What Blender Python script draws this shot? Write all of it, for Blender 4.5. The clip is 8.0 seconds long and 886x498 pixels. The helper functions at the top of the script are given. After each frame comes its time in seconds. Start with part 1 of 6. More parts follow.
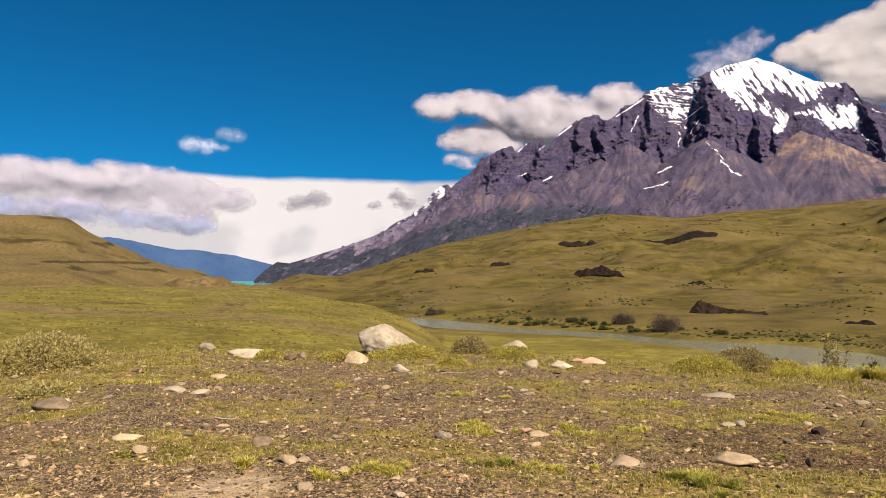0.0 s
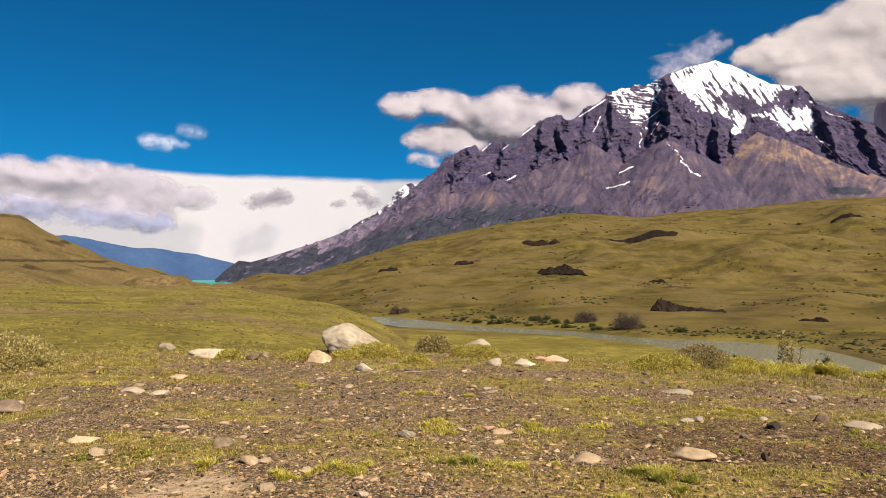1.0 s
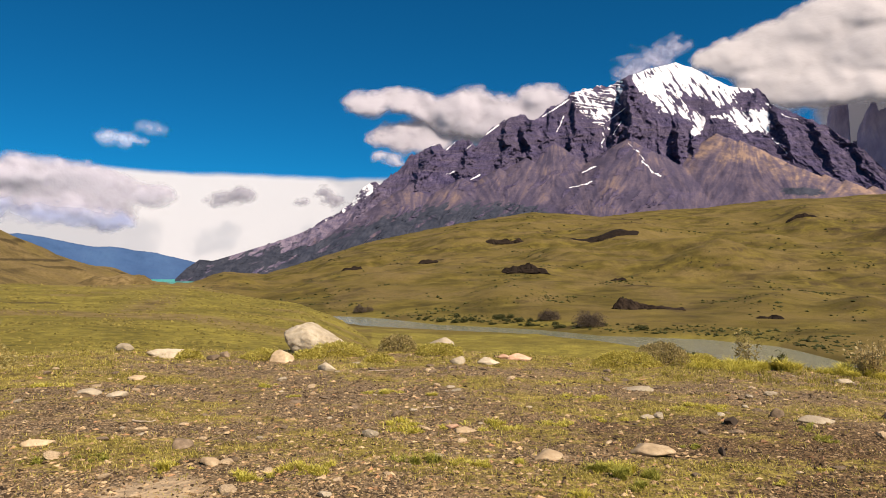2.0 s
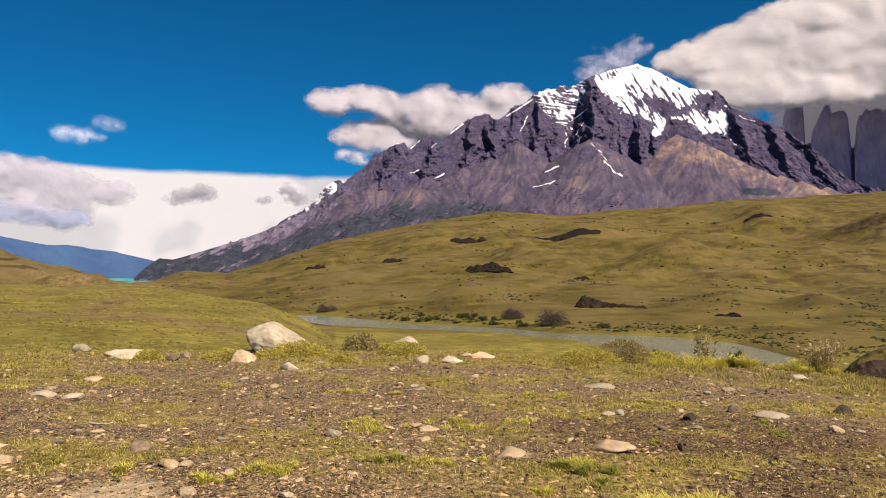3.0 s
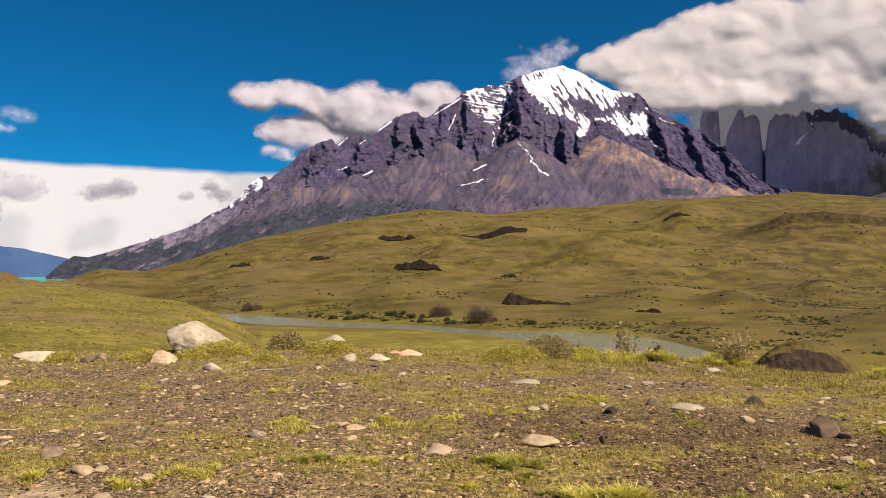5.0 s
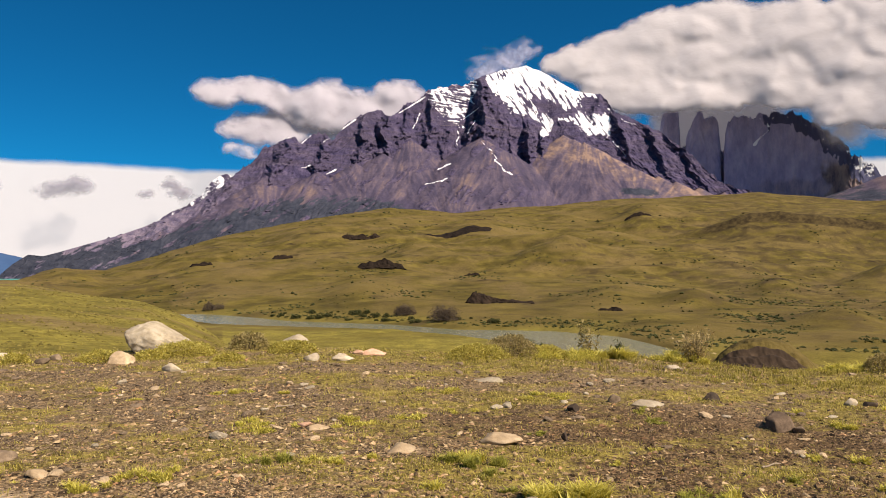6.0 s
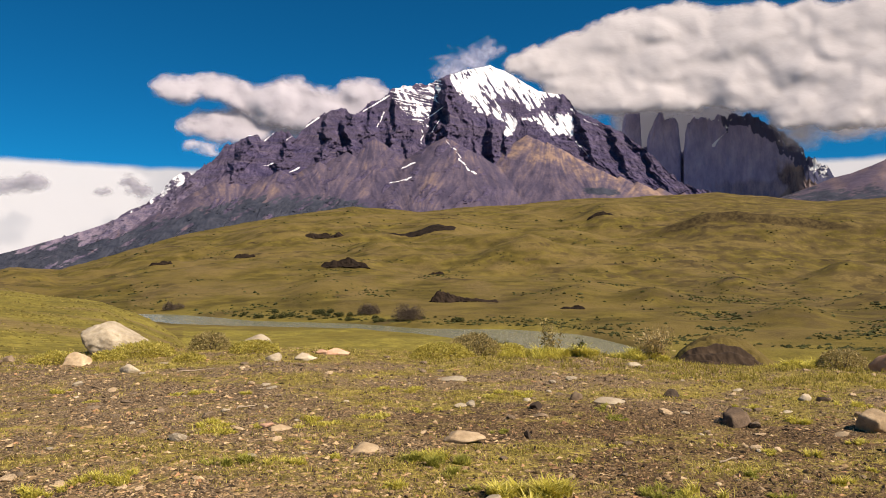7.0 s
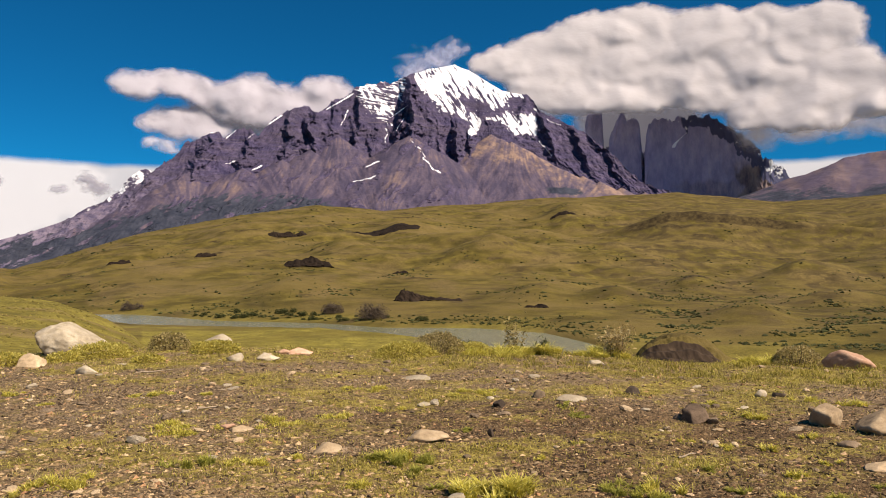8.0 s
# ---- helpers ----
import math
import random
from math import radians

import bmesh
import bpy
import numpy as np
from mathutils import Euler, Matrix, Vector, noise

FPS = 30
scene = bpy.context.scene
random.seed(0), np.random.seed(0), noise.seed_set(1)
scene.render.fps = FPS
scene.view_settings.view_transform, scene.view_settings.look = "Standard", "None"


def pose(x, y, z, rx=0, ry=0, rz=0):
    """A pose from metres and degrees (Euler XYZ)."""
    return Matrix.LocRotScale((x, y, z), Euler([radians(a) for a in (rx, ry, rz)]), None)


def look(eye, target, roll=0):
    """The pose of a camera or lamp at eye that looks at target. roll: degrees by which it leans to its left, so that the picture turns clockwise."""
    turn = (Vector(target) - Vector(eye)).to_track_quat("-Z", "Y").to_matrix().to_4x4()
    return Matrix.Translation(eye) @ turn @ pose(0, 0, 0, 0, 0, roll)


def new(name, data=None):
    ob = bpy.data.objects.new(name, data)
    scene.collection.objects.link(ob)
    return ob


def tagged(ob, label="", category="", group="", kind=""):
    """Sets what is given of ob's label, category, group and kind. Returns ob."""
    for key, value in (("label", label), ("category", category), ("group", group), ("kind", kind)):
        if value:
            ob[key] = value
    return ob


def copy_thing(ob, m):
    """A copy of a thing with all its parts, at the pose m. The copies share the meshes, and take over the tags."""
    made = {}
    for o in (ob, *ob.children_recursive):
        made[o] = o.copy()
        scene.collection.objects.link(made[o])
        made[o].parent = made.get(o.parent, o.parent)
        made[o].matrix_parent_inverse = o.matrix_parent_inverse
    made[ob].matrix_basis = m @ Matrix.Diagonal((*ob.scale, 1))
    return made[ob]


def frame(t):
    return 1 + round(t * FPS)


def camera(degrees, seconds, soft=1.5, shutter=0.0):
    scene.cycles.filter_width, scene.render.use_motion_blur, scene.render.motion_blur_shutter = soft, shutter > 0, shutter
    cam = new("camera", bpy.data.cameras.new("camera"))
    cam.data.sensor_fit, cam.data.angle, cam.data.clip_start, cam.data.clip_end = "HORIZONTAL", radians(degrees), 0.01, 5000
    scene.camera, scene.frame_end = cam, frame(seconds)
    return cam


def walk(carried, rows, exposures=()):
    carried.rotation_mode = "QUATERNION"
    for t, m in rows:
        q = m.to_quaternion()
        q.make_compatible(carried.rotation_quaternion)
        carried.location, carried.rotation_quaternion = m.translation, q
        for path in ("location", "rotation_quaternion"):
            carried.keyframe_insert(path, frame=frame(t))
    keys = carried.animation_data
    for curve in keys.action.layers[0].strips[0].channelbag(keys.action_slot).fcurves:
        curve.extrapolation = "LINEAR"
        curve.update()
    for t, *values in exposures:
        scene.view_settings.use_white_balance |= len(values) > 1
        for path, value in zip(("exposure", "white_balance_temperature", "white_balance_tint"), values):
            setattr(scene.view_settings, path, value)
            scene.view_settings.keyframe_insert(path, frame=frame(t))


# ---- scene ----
# ---- camera: a slow level pan on a tripod, lens 0.1 m ahead of the pan axis, leaning a little ----
cam = camera(62.0, 8.0, soft=0.95)
EYE_Z = 1.3
ROWS = []
for i in range(17):
    t = i * 0.5
    yaw = 2.78 * t
    ROWS.append((t, pose(0.1 * math.sin(radians(yaw)), 0.1 * math.cos(radians(yaw)), EYE_Z, 92.24 - 0.0875 * t, 0.053 * t - 0.24, -yaw)))
walk(cam, ROWS, [(0, 0.44, 6900, 16), (8, 0.44, 6900, 16)])

# ---- sky and sun ----
SUN_AZ, SUN_EL = 147.0, 46.0
world = bpy.data.worlds.new("sky")
scene.world = world
world.use_nodes = True
wn = world.node_tree.nodes
wl = world.node_tree.links
wn.clear()
sky = wn.new("ShaderNodeTexSky")
sky.sky_type = "NISHITA"
sky.sun_disc = False
sky.sun_elevation = radians(SUN_EL)
sky.sun_rotation = radians(SUN_AZ)
sky.altitude = 3000
sky.air_density = 0.9
sky.dust_density = 0.1
sky.ozone_density = 4.0
hsv = wn.new("ShaderNodeHueSaturation")
hsv.inputs["Saturation"].default_value = 1.5
hsv.inputs["Hue"].default_value = 0.492
bgd = wn.new("ShaderNodeBackground")
bgd.inputs["Strength"].default_value = 0.064
wout = wn.new("ShaderNodeOutputWorld")
wl.new(sky.outputs[0], hsv.inputs["Color"])
wl.new(hsv.outputs[0], bgd.inputs["Color"])
wl.new(bgd.outputs[0], wout.inputs["Surface"])

sun = new("sun", bpy.data.lights.new("sun", "SUN"))
sun.data.energy = 5.0
sun.data.angle = radians(0.53)
sun.data.color = (1.0, 0.887, 0.735)
sun_from = Vector((math.sin(radians(SUN_AZ)) * math.cos(radians(SUN_EL)), math.cos(radians(SUN_AZ)) * math.cos(radians(SUN_EL)), math.sin(radians(SUN_EL))))
sun.matrix_world = look(sun_from * 50, (0, 0, 0))

# ---- noise on arrays ----
_rs = np.random.RandomState(7)
PERM = np.tile(_rs.permutation(512), 4)
_ang = _rs.rand(512) * 2 * np.pi
GRX, GRY = np.cos(_ang), np.sin(_ang)


def perlin(x, y, seed=0):
    """Gradient noise on arrays, about -0.7 to 0.7."""
    x = np.asarray(x, float) + seed * 17.31
    y = np.asarray(y, float) - seed * 9.73
    xi, yi = np.floor(x).astype(int), np.floor(y).astype(int)
    xf, yf = x - xi, y - yi
    u, v = xf * xf * xf * (xf * (xf * 6 - 15) + 10), yf * yf * yf * (yf * (yf * 6 - 15) + 10)

    def g(ix, iy, dx, dy):
        h = PERM[(PERM[(ix + seed * 31) & 511] + iy) & 511]
        return GRX[h] * dx + GRY[h] * dy
    a, b = g(xi, yi, xf, yf), g(xi + 1, yi, xf - 1, yf)
    c, d = g(xi, yi + 1, xf, yf - 1), g(xi + 1, yi + 1, xf - 1, yf - 1)
    return (a + u * (b - a)) * (1 - v) + (c + u * (d - c)) * v


def fbm(x, y, octaves=5, seed=0, gain=0.5):
    s, a = 0.0, 1.0
    for k in range(octaves):
        s = s + a * perlin(x * 2 ** k, y * 2 ** k, seed + k)
        a *= gain
    return s


def ridged(x, y, octaves=5, seed=0, gain=0.5):
    """0 to about 1.9, sharp crests at the high values."""
    s, a = 0.0, 1.0
    for k in range(octaves):
        s = s + a * (1 - 2 * np.abs(perlin(x * 2 ** k, y * 2 ** k, seed + k)))
        a *= gain
    return s


def smooth(a, b, x):
    t = np.clip((np.asarray(x, float) - a) / (b - a), 0, 1)
    return t * t * (3 - 2 * t)


def polar(az, r):
    a = np.radians(az)
    return r * np.sin(a), r * np.cos(a)


def height(el, r):
    """The height of what stands r metres away at el degrees above the eye's level."""
    return EYE_Z + r * np.tan(np.radians(el))


# ---- node helpers ----
class Nodes:
    def __init__(self, name):
        self.mat = bpy.data.materials.new(name)
        self.mat.use_nodes = True
        self.tree = self.mat.node_tree
        self.tree.nodes.clear()

    def add(self, kind, **ins):
        n = self.tree.nodes.new(kind)
        for k, v in ins.items():
            self.put(n.inputs[k.replace("_", " ")], v)
        return n

    def put(self, socket, v):
        if isinstance(v, bpy.types.NodeSocket):
            self.tree.links.new(v, socket)
        elif isinstance(v, (tuple, list)) and len(v) == 3 and socket.type == "RGBA":
            socket.default_value = (*v, 1)
        else:
            socket.default_value = v

    def coords(self):
        return self.add("ShaderNodeNewGeometry").outputs["Position"]

    def local(self):
        return self.add("ShaderNodeTexCoord").outputs["Object"]

    def attr(self, name):
        n = self.add("ShaderNodeAttribute")
        n.attribute_name = name
        return n.outputs["Fac"]

    def noise(self, vec, scale, detail=4, rough=0.55, distort=0.0):
        return self.add("ShaderNodeTexNoise", Vector=vec, Scale=scale, Detail=detail, Roughness=rough, Distortion=distort).outputs["Fac"]

    def ramp(self, fac, *stops):
        n = self.add("ShaderNodeValToRGB", Fac=fac)
        e = n.color_ramp.elements
        while len(e) < len(stops):
            e.new(0.5)
        for k, (p, c) in enumerate(stops):
            e[k].position = p
            e[k].color = (*c, 1) if isinstance(c, (tuple, list)) else (c, c, c, 1)
        return n.outputs["Color"]

    def mix(self, fac, a, b, how="MIX"):
        n = self.tree.nodes.new("ShaderNodeMix")
        n.data_type = "RGBA"
        n.blend_type = how
        self.put(n.inputs[0], fac)
        self.put(n.inputs[6], a)
        self.put(n.inputs[7], b)
        return n.outputs[2]

    def math(self, how, a, b=0.0):
        n = self.tree.nodes.new("ShaderNodeMath")
        n.operation = how
        self.put(n.inputs[0], a)
        self.put(n.inputs[1], b)
        return n.outputs[0]

    def stretch(self, vec, sx, sy, sz):
        n = self.add("ShaderNodeMapping", Vector=vec)
        n.inputs["Scale"].default_value = (sx, sy, sz)
        return n.outputs[0]

    def bump(self, height_socket, strength, distance, normal=None):
        n = self.add("ShaderNodeBump", Height=height_socket, Strength=strength, Distance=distance)
        if normal is not None:
            self.put(n.inputs["Normal"], normal)
        return n.outputs[0]

    def surface(self, color, rough=0.9, normal=None, spec=0.25):
        b = self.add("ShaderNodeBsdfPrincipled")
        self.put(b.inputs["Base Color"], color)
        self.put(b.inputs["Roughness"], rough)
        b.inputs["Specular IOR Level"].default_value = spec
        if normal is not None:
            self.put(b.inputs["Normal"], normal)
        return self.done(b.outputs[0])

    def done(self, shader):
        o = self.add("ShaderNodeOutputMaterial")
        self.tree.links.new(shader, o.inputs["Surface"])
        return self.mat


# ---- materials ----
def ground_material():
    g = Nodes("ground")
    p = g.coords()
    veg, soil, far, lush = g.attr("veg"), g.attr("soil"), g.attr("far"), g.attr("lush")
    # stony soil
    v = g.add("ShaderNodeTexVoronoi", Vector=p, Scale=26.0)
    grit = g.noise(p, 60, 3)
    stones = g.ramp(g.add("ShaderNodeSeparateColor", Color=v.outputs["Color"]).outputs[0], (0.0, (0.06, 0.04, 0.025)), (0.4, (0.19, 0.135, 0.078)), (0.75, (0.34, 0.24, 0.133)), (1.0, (0.48, 0.36, 0.215)))
    earth = g.ramp(g.noise(p, 1.3, 8, 0.75), (0.4, (0.075, 0.051, 0.026)), (0.6, (0.32, 0.222, 0.113)))
    stony = g.mix(g.ramp(grit, (0.42, 0.0), (0.6, 1.0)), earth, stones)
    # fine chippings, the small shadows between them painted as dark gaps
    w = g.add("ShaderNodeTexVoronoi", Vector=p, Scale=62.0)
    chips = g.ramp(g.add("ShaderNodeSeparateColor", Color=w.outputs["Color"]).outputs[1], (0.0, (0.045, 0.031, 0.02)), (0.35, (0.18, 0.127, 0.076)), (0.75, (0.36, 0.255, 0.145)), (1.0, (0.54, 0.41, 0.255)))
    chips = g.mix(g.ramp(w.outputs["Distance"], (0.45, 0.0), (0.7, 1.0)), chips, (0.035, 0.024, 0.015))
    stony = g.mix(g.ramp(g.noise(p, 3.5, 5, 0.7), (0.35, 0.35), (0.55, 0.9)), stony, chips)
    stony = g.mix(g.ramp(g.math("ADD", g.attr("sand"), g.math("MULTIPLY", g.math("SUBTRACT", g.noise(p, 9, 5, 0.7), 0.5), 0.6)), (0.35, 0.0), (0.6, 0.85)), stony, (0.48, 0.36, 0.225))
    stony = g.mix(g.math("MULTIPLY", g.attr("grit"), 0.9), stony, g.mix(1.0, stony, (0.585, 0.51, 0.425), "MULTIPLY"))
    # turf, near and far
    n1 = g.noise(p, 5.0, 6, 0.7)
    turf = g.ramp(g.math("ADD", g.math("MULTIPLY", n1, 0.45), g.math("MULTIPLY", g.noise(p, 28, 5, 0.75), 0.55)), (0.4, (0.055, 0.038, 0.013)), (0.5, (0.205, 0.16, 0.042)), (0.6, (0.41, 0.33, 0.088)))
    n2 = g.noise(p, 0.045, 8, 0.68)
    n3 = g.noise(g.stretch(p, 1, 1, 4), 0.012, 6, 0.6)
    hill = g.ramp(n2, (0.36, (0.056, 0.044, 0.01)), (0.5, (0.104, 0.081, 0.017)), (0.64, (0.172, 0.135, 0.03)))
    hill = g.mix(g.ramp(n3, (0.45, 0.0), (0.6, 0.75)), hill, (0.16, 0.118, 0.038))
    tuft = g.noise(p, 1.1, 5, 0.75)
    hill = g.mix(g.ramp(tuft, (0.5, 0.0), (0.62, 0.4)), hill, (0.08, 0.064, 0.02))
    green = g.mix(far, turf, hill)
    green = g.mix(lush, green, g.ramp(g.math("ADD", g.math("MULTIPLY", g.noise(p, 1.6, 7, 0.7), 0.6), g.math("MULTIPLY", g.noise(p, 0.22, 5, 0.6), 0.4)), (0.38, (0.1, 0.085, 0.018)), (0.5, (0.2, 0.168, 0.034)), (0.62, (0.33, 0.28, 0.055))))
    edge = g.math("ADD", veg, g.math("MULTIPLY", g.math("SUBTRACT", g.noise(p, 7.0, 5, 0.7), 0.5), 1.4))
    col = g.mix(g.ramp(edge, (0.4, 0.0), (0.62, 1.0)), stony, green)
    col = g.mix(g.math("MULTIPLY", g.attr("straw"), 0.85), col, g.ramp(g.noise(p, 0.5, 8, 0.72), (0.36, (0.1, 0.068, 0.028)), (0.62, (0.27, 0.195, 0.088))))
    dark = g.ramp(g.noise(p, 0.12, 7, 0.7), (0.38, (0.03, 0.021, 0.01)), (0.62, (0.095, 0.07, 0.027)))
    sedge = g.math("ADD", soil, g.math("MULTIPLY", g.math("SUBTRACT", g.noise(p, 0.06, 7, 0.75), 0.5), 1.7))
    col = g.mix(g.ramp(sedge, (0.4, 0.0), (0.65, 1.0)), col, dark)
    nb = g.bump(v.outputs["Distance"], 0.5, 0.012)
    nb = g.bump(w.outputs["Distance"], 0.6, 0.006, nb)
    nb = g.bump(g.noise(p, 14, 6, 0.7), 0.7, 0.03, nb)
    nb = g.bump(g.noise(p, 0.35, 7, 0.7), 0.6, 0.6, nb)
    return g.surface(col, 0.95, nb, 0.15)


def rock_mountain_material():
    g = Nodes("mountain_rock")
    p = g.coords()
    snow, scree, scrub = g.attr("snow"), g.attr("scree"), g.attr("scrub")
    strata = g.noise(g.stretch(p, 0.35, 0.35, 3.0), 0.012, 8, 0.65, 0.6)
    n = g.noise(p, 0.02, 9, 0.68)
    # rock colours made bluer to stand for haze over the distance
    rock = g.ramp(n, (0.36, (0.04, 0.035, 0.082)), (0.52, (0.072, 0.06, 0.124)), (0.62, (0.122, 0.1, 0.172)))
    rock = g.mix(g.ramp(strata, (0.4, 0.0), (0.62, 0.65)), rock, (0.07, 0.057, 0.085))
    runs = g.math("ADD", g.attr("runs"), g.math("MULTIPLY", g.math("SUBTRACT", g.noise(p, 0.05, 6, 0.7), 0.5), 0.5))
    sc = g.ramp(runs, (0.22, (0.06, 0.051, 0.087)), (0.5, (0.102, 0.081, 0.115)), (0.78, (0.165, 0.12, 0.125)), (1.0, (0.275, 0.19, 0.15)))
    ledge = g.noise(g.stretch(p, 0.2, 0.2, 5.0), 0.02, 6, 0.6, 0.8)
    rock = g.mix(g.ramp(ledge, (0.6, 0.0), (0.68, 0.55)), rock, (0.17, 0.143, 0.16))
    # left ridge paler and bluer: distance haze put into the rock colour
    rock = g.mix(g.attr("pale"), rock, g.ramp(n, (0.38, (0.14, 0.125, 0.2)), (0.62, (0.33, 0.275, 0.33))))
    col = g.mix(scree, rock, sc)
    se = g.math("ADD", scrub, g.math("MULTIPLY", g.math("SUBTRACT", g.noise(p, 0.03, 7, 0.7), 0.5), 1.2))
    # scrub tinted blue as well, the same haze in its colour
    col = g.mix(g.ramp(se, (0.38, 0.0), (0.56, 1.0)), col, g.ramp(n, (0.35, (0.022, 0.028, 0.046)), (0.65, (0.055, 0.061, 0.085))))
    ed = g.math("ADD", snow, g.math("MULTIPLY", g.math("SUBTRACT", g.noise(g.stretch(p, 1, 1, 1.6), 0.05, 8, 0.7), 0.5), 0.7))
    sn = g.ramp(ed, (0.47, 0.0), (0.54, 1.0))
    col = g.mix(sn, col, (0.86, 0.87, 0.9))
    nb = g.bump(g.noise(p, 0.03, 9, 0.68), 0.75, 20.0)
    nb = g.bump(strata, 0.5, 9.0, nb)
    soft = g.mix(g.math("MAXIMUM", g.math("MULTIPLY", sn, 0.6), g.math("MULTIPLY", scree, 0.75)), nb, g.add("ShaderNodeNewGeometry").outputs["Normal"])
    return g.surface(col, 0.9, soft, 0.2)


def tower_material():
    g = Nodes("tower_granite")
    p = g.coords()
    n = g.noise(g.stretch(p, 1, 1, 0.4), 0.02, 9, 0.7)
    col = g.ramp(n, (0.35, (0.25, 0.235, 0.38)), (0.5, (0.33, 0.305, 0.46)), (0.65, (0.43, 0.385, 0.52)))
    col = g.mix(g.attr("warm"), col, g.ramp(n, (0.4, (0.09, 0.075, 0.1)), (0.6, (0.26, 0.2, 0.19))))
    top_shade, snow = g.attr("top_shade"), g.attr("snow")
    ce = g.math("ADD", top_shade, g.math("MULTIPLY", g.math("SUBTRACT", g.noise(p, 0.02, 6), 0.5), 0.7))
    # cloud shade on the broad wall's top, painted into the base colour
    col = g.mix(g.ramp(ce, (0.45, 0.0), (0.58, 1.0)), col, (0.075, 0.08, 0.15))
    se = g.math("ADD", snow, g.math("MULTIPLY", g.math("SUBTRACT", g.noise(p, 0.035, 6), 0.5), 0.7))
    col = g.mix(g.ramp(se, (0.48, 0.0), (0.55, 1.0)), col, (0.82, 0.84, 0.88))
    return g.surface(col, 0.9, g.bump(n, 0.6, 12.0), 0.2)


def plain_rock_material(name, dark, mid, light, scale=6.0, lichen=None):
    g = Nodes(name)
    p = g.local()
    info = g.add("ShaderNodeObjectInfo").outputs["Random"]
    n = g.noise(p, scale, 8, 0.65)
    col = g.ramp(n, (0.25, dark), (0.5, mid), (0.75, light))
    speck = g.noise(p, scale * 14, 3, 0.6)
    col = g.mix(g.ramp(speck, (0.55, 0.0), (0.7, 0.5)), col, dark)
    if lichen:
        col = g.mix(g.ramp(g.noise(p, scale * 1.7, 5, 0.6), (0.58, 0.0), (0.66, 0.7)), col, lichen)
    hs = g.add("ShaderNodeHueSaturation", Color=col, Value=g.math("ADD", 0.75, g.math("MULTIPLY", info, 0.5)))
    nb = g.bump(n, 0.5, 0.03)
    nb = g.bump(speck, 0.3, 0.004, nb)
    return g.surface(hs.outputs[0], 0.92, nb, 0.2)


def leaf_material(name, dark, mid, light, scale=3.0):
    """Leaves and blades: each clump has a tone of its own."""
    g = Nodes(name)
    r = g.add("ShaderNodeNewGeometry").outputs["Random Per Island"]
    n = g.noise(g.coords(), scale, 3)
    col = g.ramp(g.math("ADD", g.math("MULTIPLY", r, 0.6), g.math("MULTIPLY", n, 0.4)), (0.15, dark), (0.5, mid), (0.85, light))
    b = g.add("ShaderNodeBsdfPrincipled", Base_Color=col, Roughness=0.7)
    b.inputs["Specular IOR Level"].default_value = 0.2
    tr = g.add("ShaderNodeBsdfTranslucent", Color=col)
    m = g.add("ShaderNodeMixShader", Fac=0.4)
    g.tree.links.new(b.outputs[0], m.inputs[1])
    g.tree.links.new(tr.outputs[0], m.inputs[2])
    return g.done(m.outputs[0])


def water_material(name, shallow, rough, wave):
    g = Nodes(name)
    p = g.coords()
    n = g.noise(g.stretch(p, 1, 1, 1), wave, 6, 0.6)
    col = g.mix(g.ramp(g.noise(p, 0.015, 4), (0.35, 0.0), (0.7, 1.0)), shallow, tuple(c * 0.82 for c in shallow))
    return g.surface(col, rough, g.bump(n, 0.35, 0.25), 0.5)


def cloud_material(name, white, soft, scale, glow, ragged=0.5, dense=1.0, folds=0.3, lit=1.0, deep=120.0):
    g = Nodes(name)
    p = g.coords()
    d = g.attr("thick")
    n = g.noise(p, scale, 7, 0.6, 0.3)
    e = g.math("ADD", d, g.math("MULTIPLY", g.math("SUBTRACT", n, 0.5), ragged))
    alpha = g.add("ShaderNodeMapRange", Value=e)
    alpha.interpolation_type = "SMOOTHSTEP"
    alpha.inputs["From Min"].default_value = -0.12
    alpha.inputs["From Max"].default_value = soft
    alpha.inputs["To Max"].default_value = dense
    nb = g.bump(g.noise(p, 0.003, 5, 0.5), folds, 120.0)
    # light wanders far inside a cloud before it leaves again
    m = g.add("ShaderNodeBsdfPrincipled", Base_Color=tuple(c * lit for c in white), Roughness=1.0, Normal=nb)
    m.inputs["Specular IOR Level"].default_value = 0.0
    m.inputs["Subsurface Weight"].default_value = 1.0
    m.inputs["Subsurface Radius"].default_value = (1, 1, 1)
    m.inputs["Subsurface Scale"].default_value = deep
    # clouds also glow of themselves, in place of light scattered within
    em = g.add("ShaderNodeEmission", Color=white, Strength=glow)
    s = g.add("ShaderNodeAddShader")
    g.tree.links.new(m.outputs[0], s.inputs[0])
    g.tree.links.new(em.outputs[0], s.inputs[1])
    t = g.add("ShaderNodeBsdfTransparent")
    o = g.add("ShaderNodeMixShader", Fac=alpha.outputs[0])
    g.tree.links.new(t.outputs[0], o.inputs[1])
    g.tree.links.new(s.outputs[0], o.inputs[2])
    return g.done(o.outputs[0])


GROUND = ground_material()
MOUNTAIN_ROCK = rock_mountain_material()
TOWER = tower_material()
GRANITE = plain_rock_material("pale_granite", (0.24, 0.195, 0.13), (0.46, 0.39, 0.28), (0.6, 0.53, 0.4), 5.0, (0.36, 0.31, 0.18))
SANDSTONE = plain_rock_material("tan_stone", (0.26, 0.19, 0.115), (0.5, 0.375, 0.23), (0.68, 0.54, 0.36), 7.0)
REDSTONE = plain_rock_material("pink_stone", (0.36, 0.2, 0.125), (0.56, 0.345, 0.23), (0.7, 0.5, 0.36), 7.0)
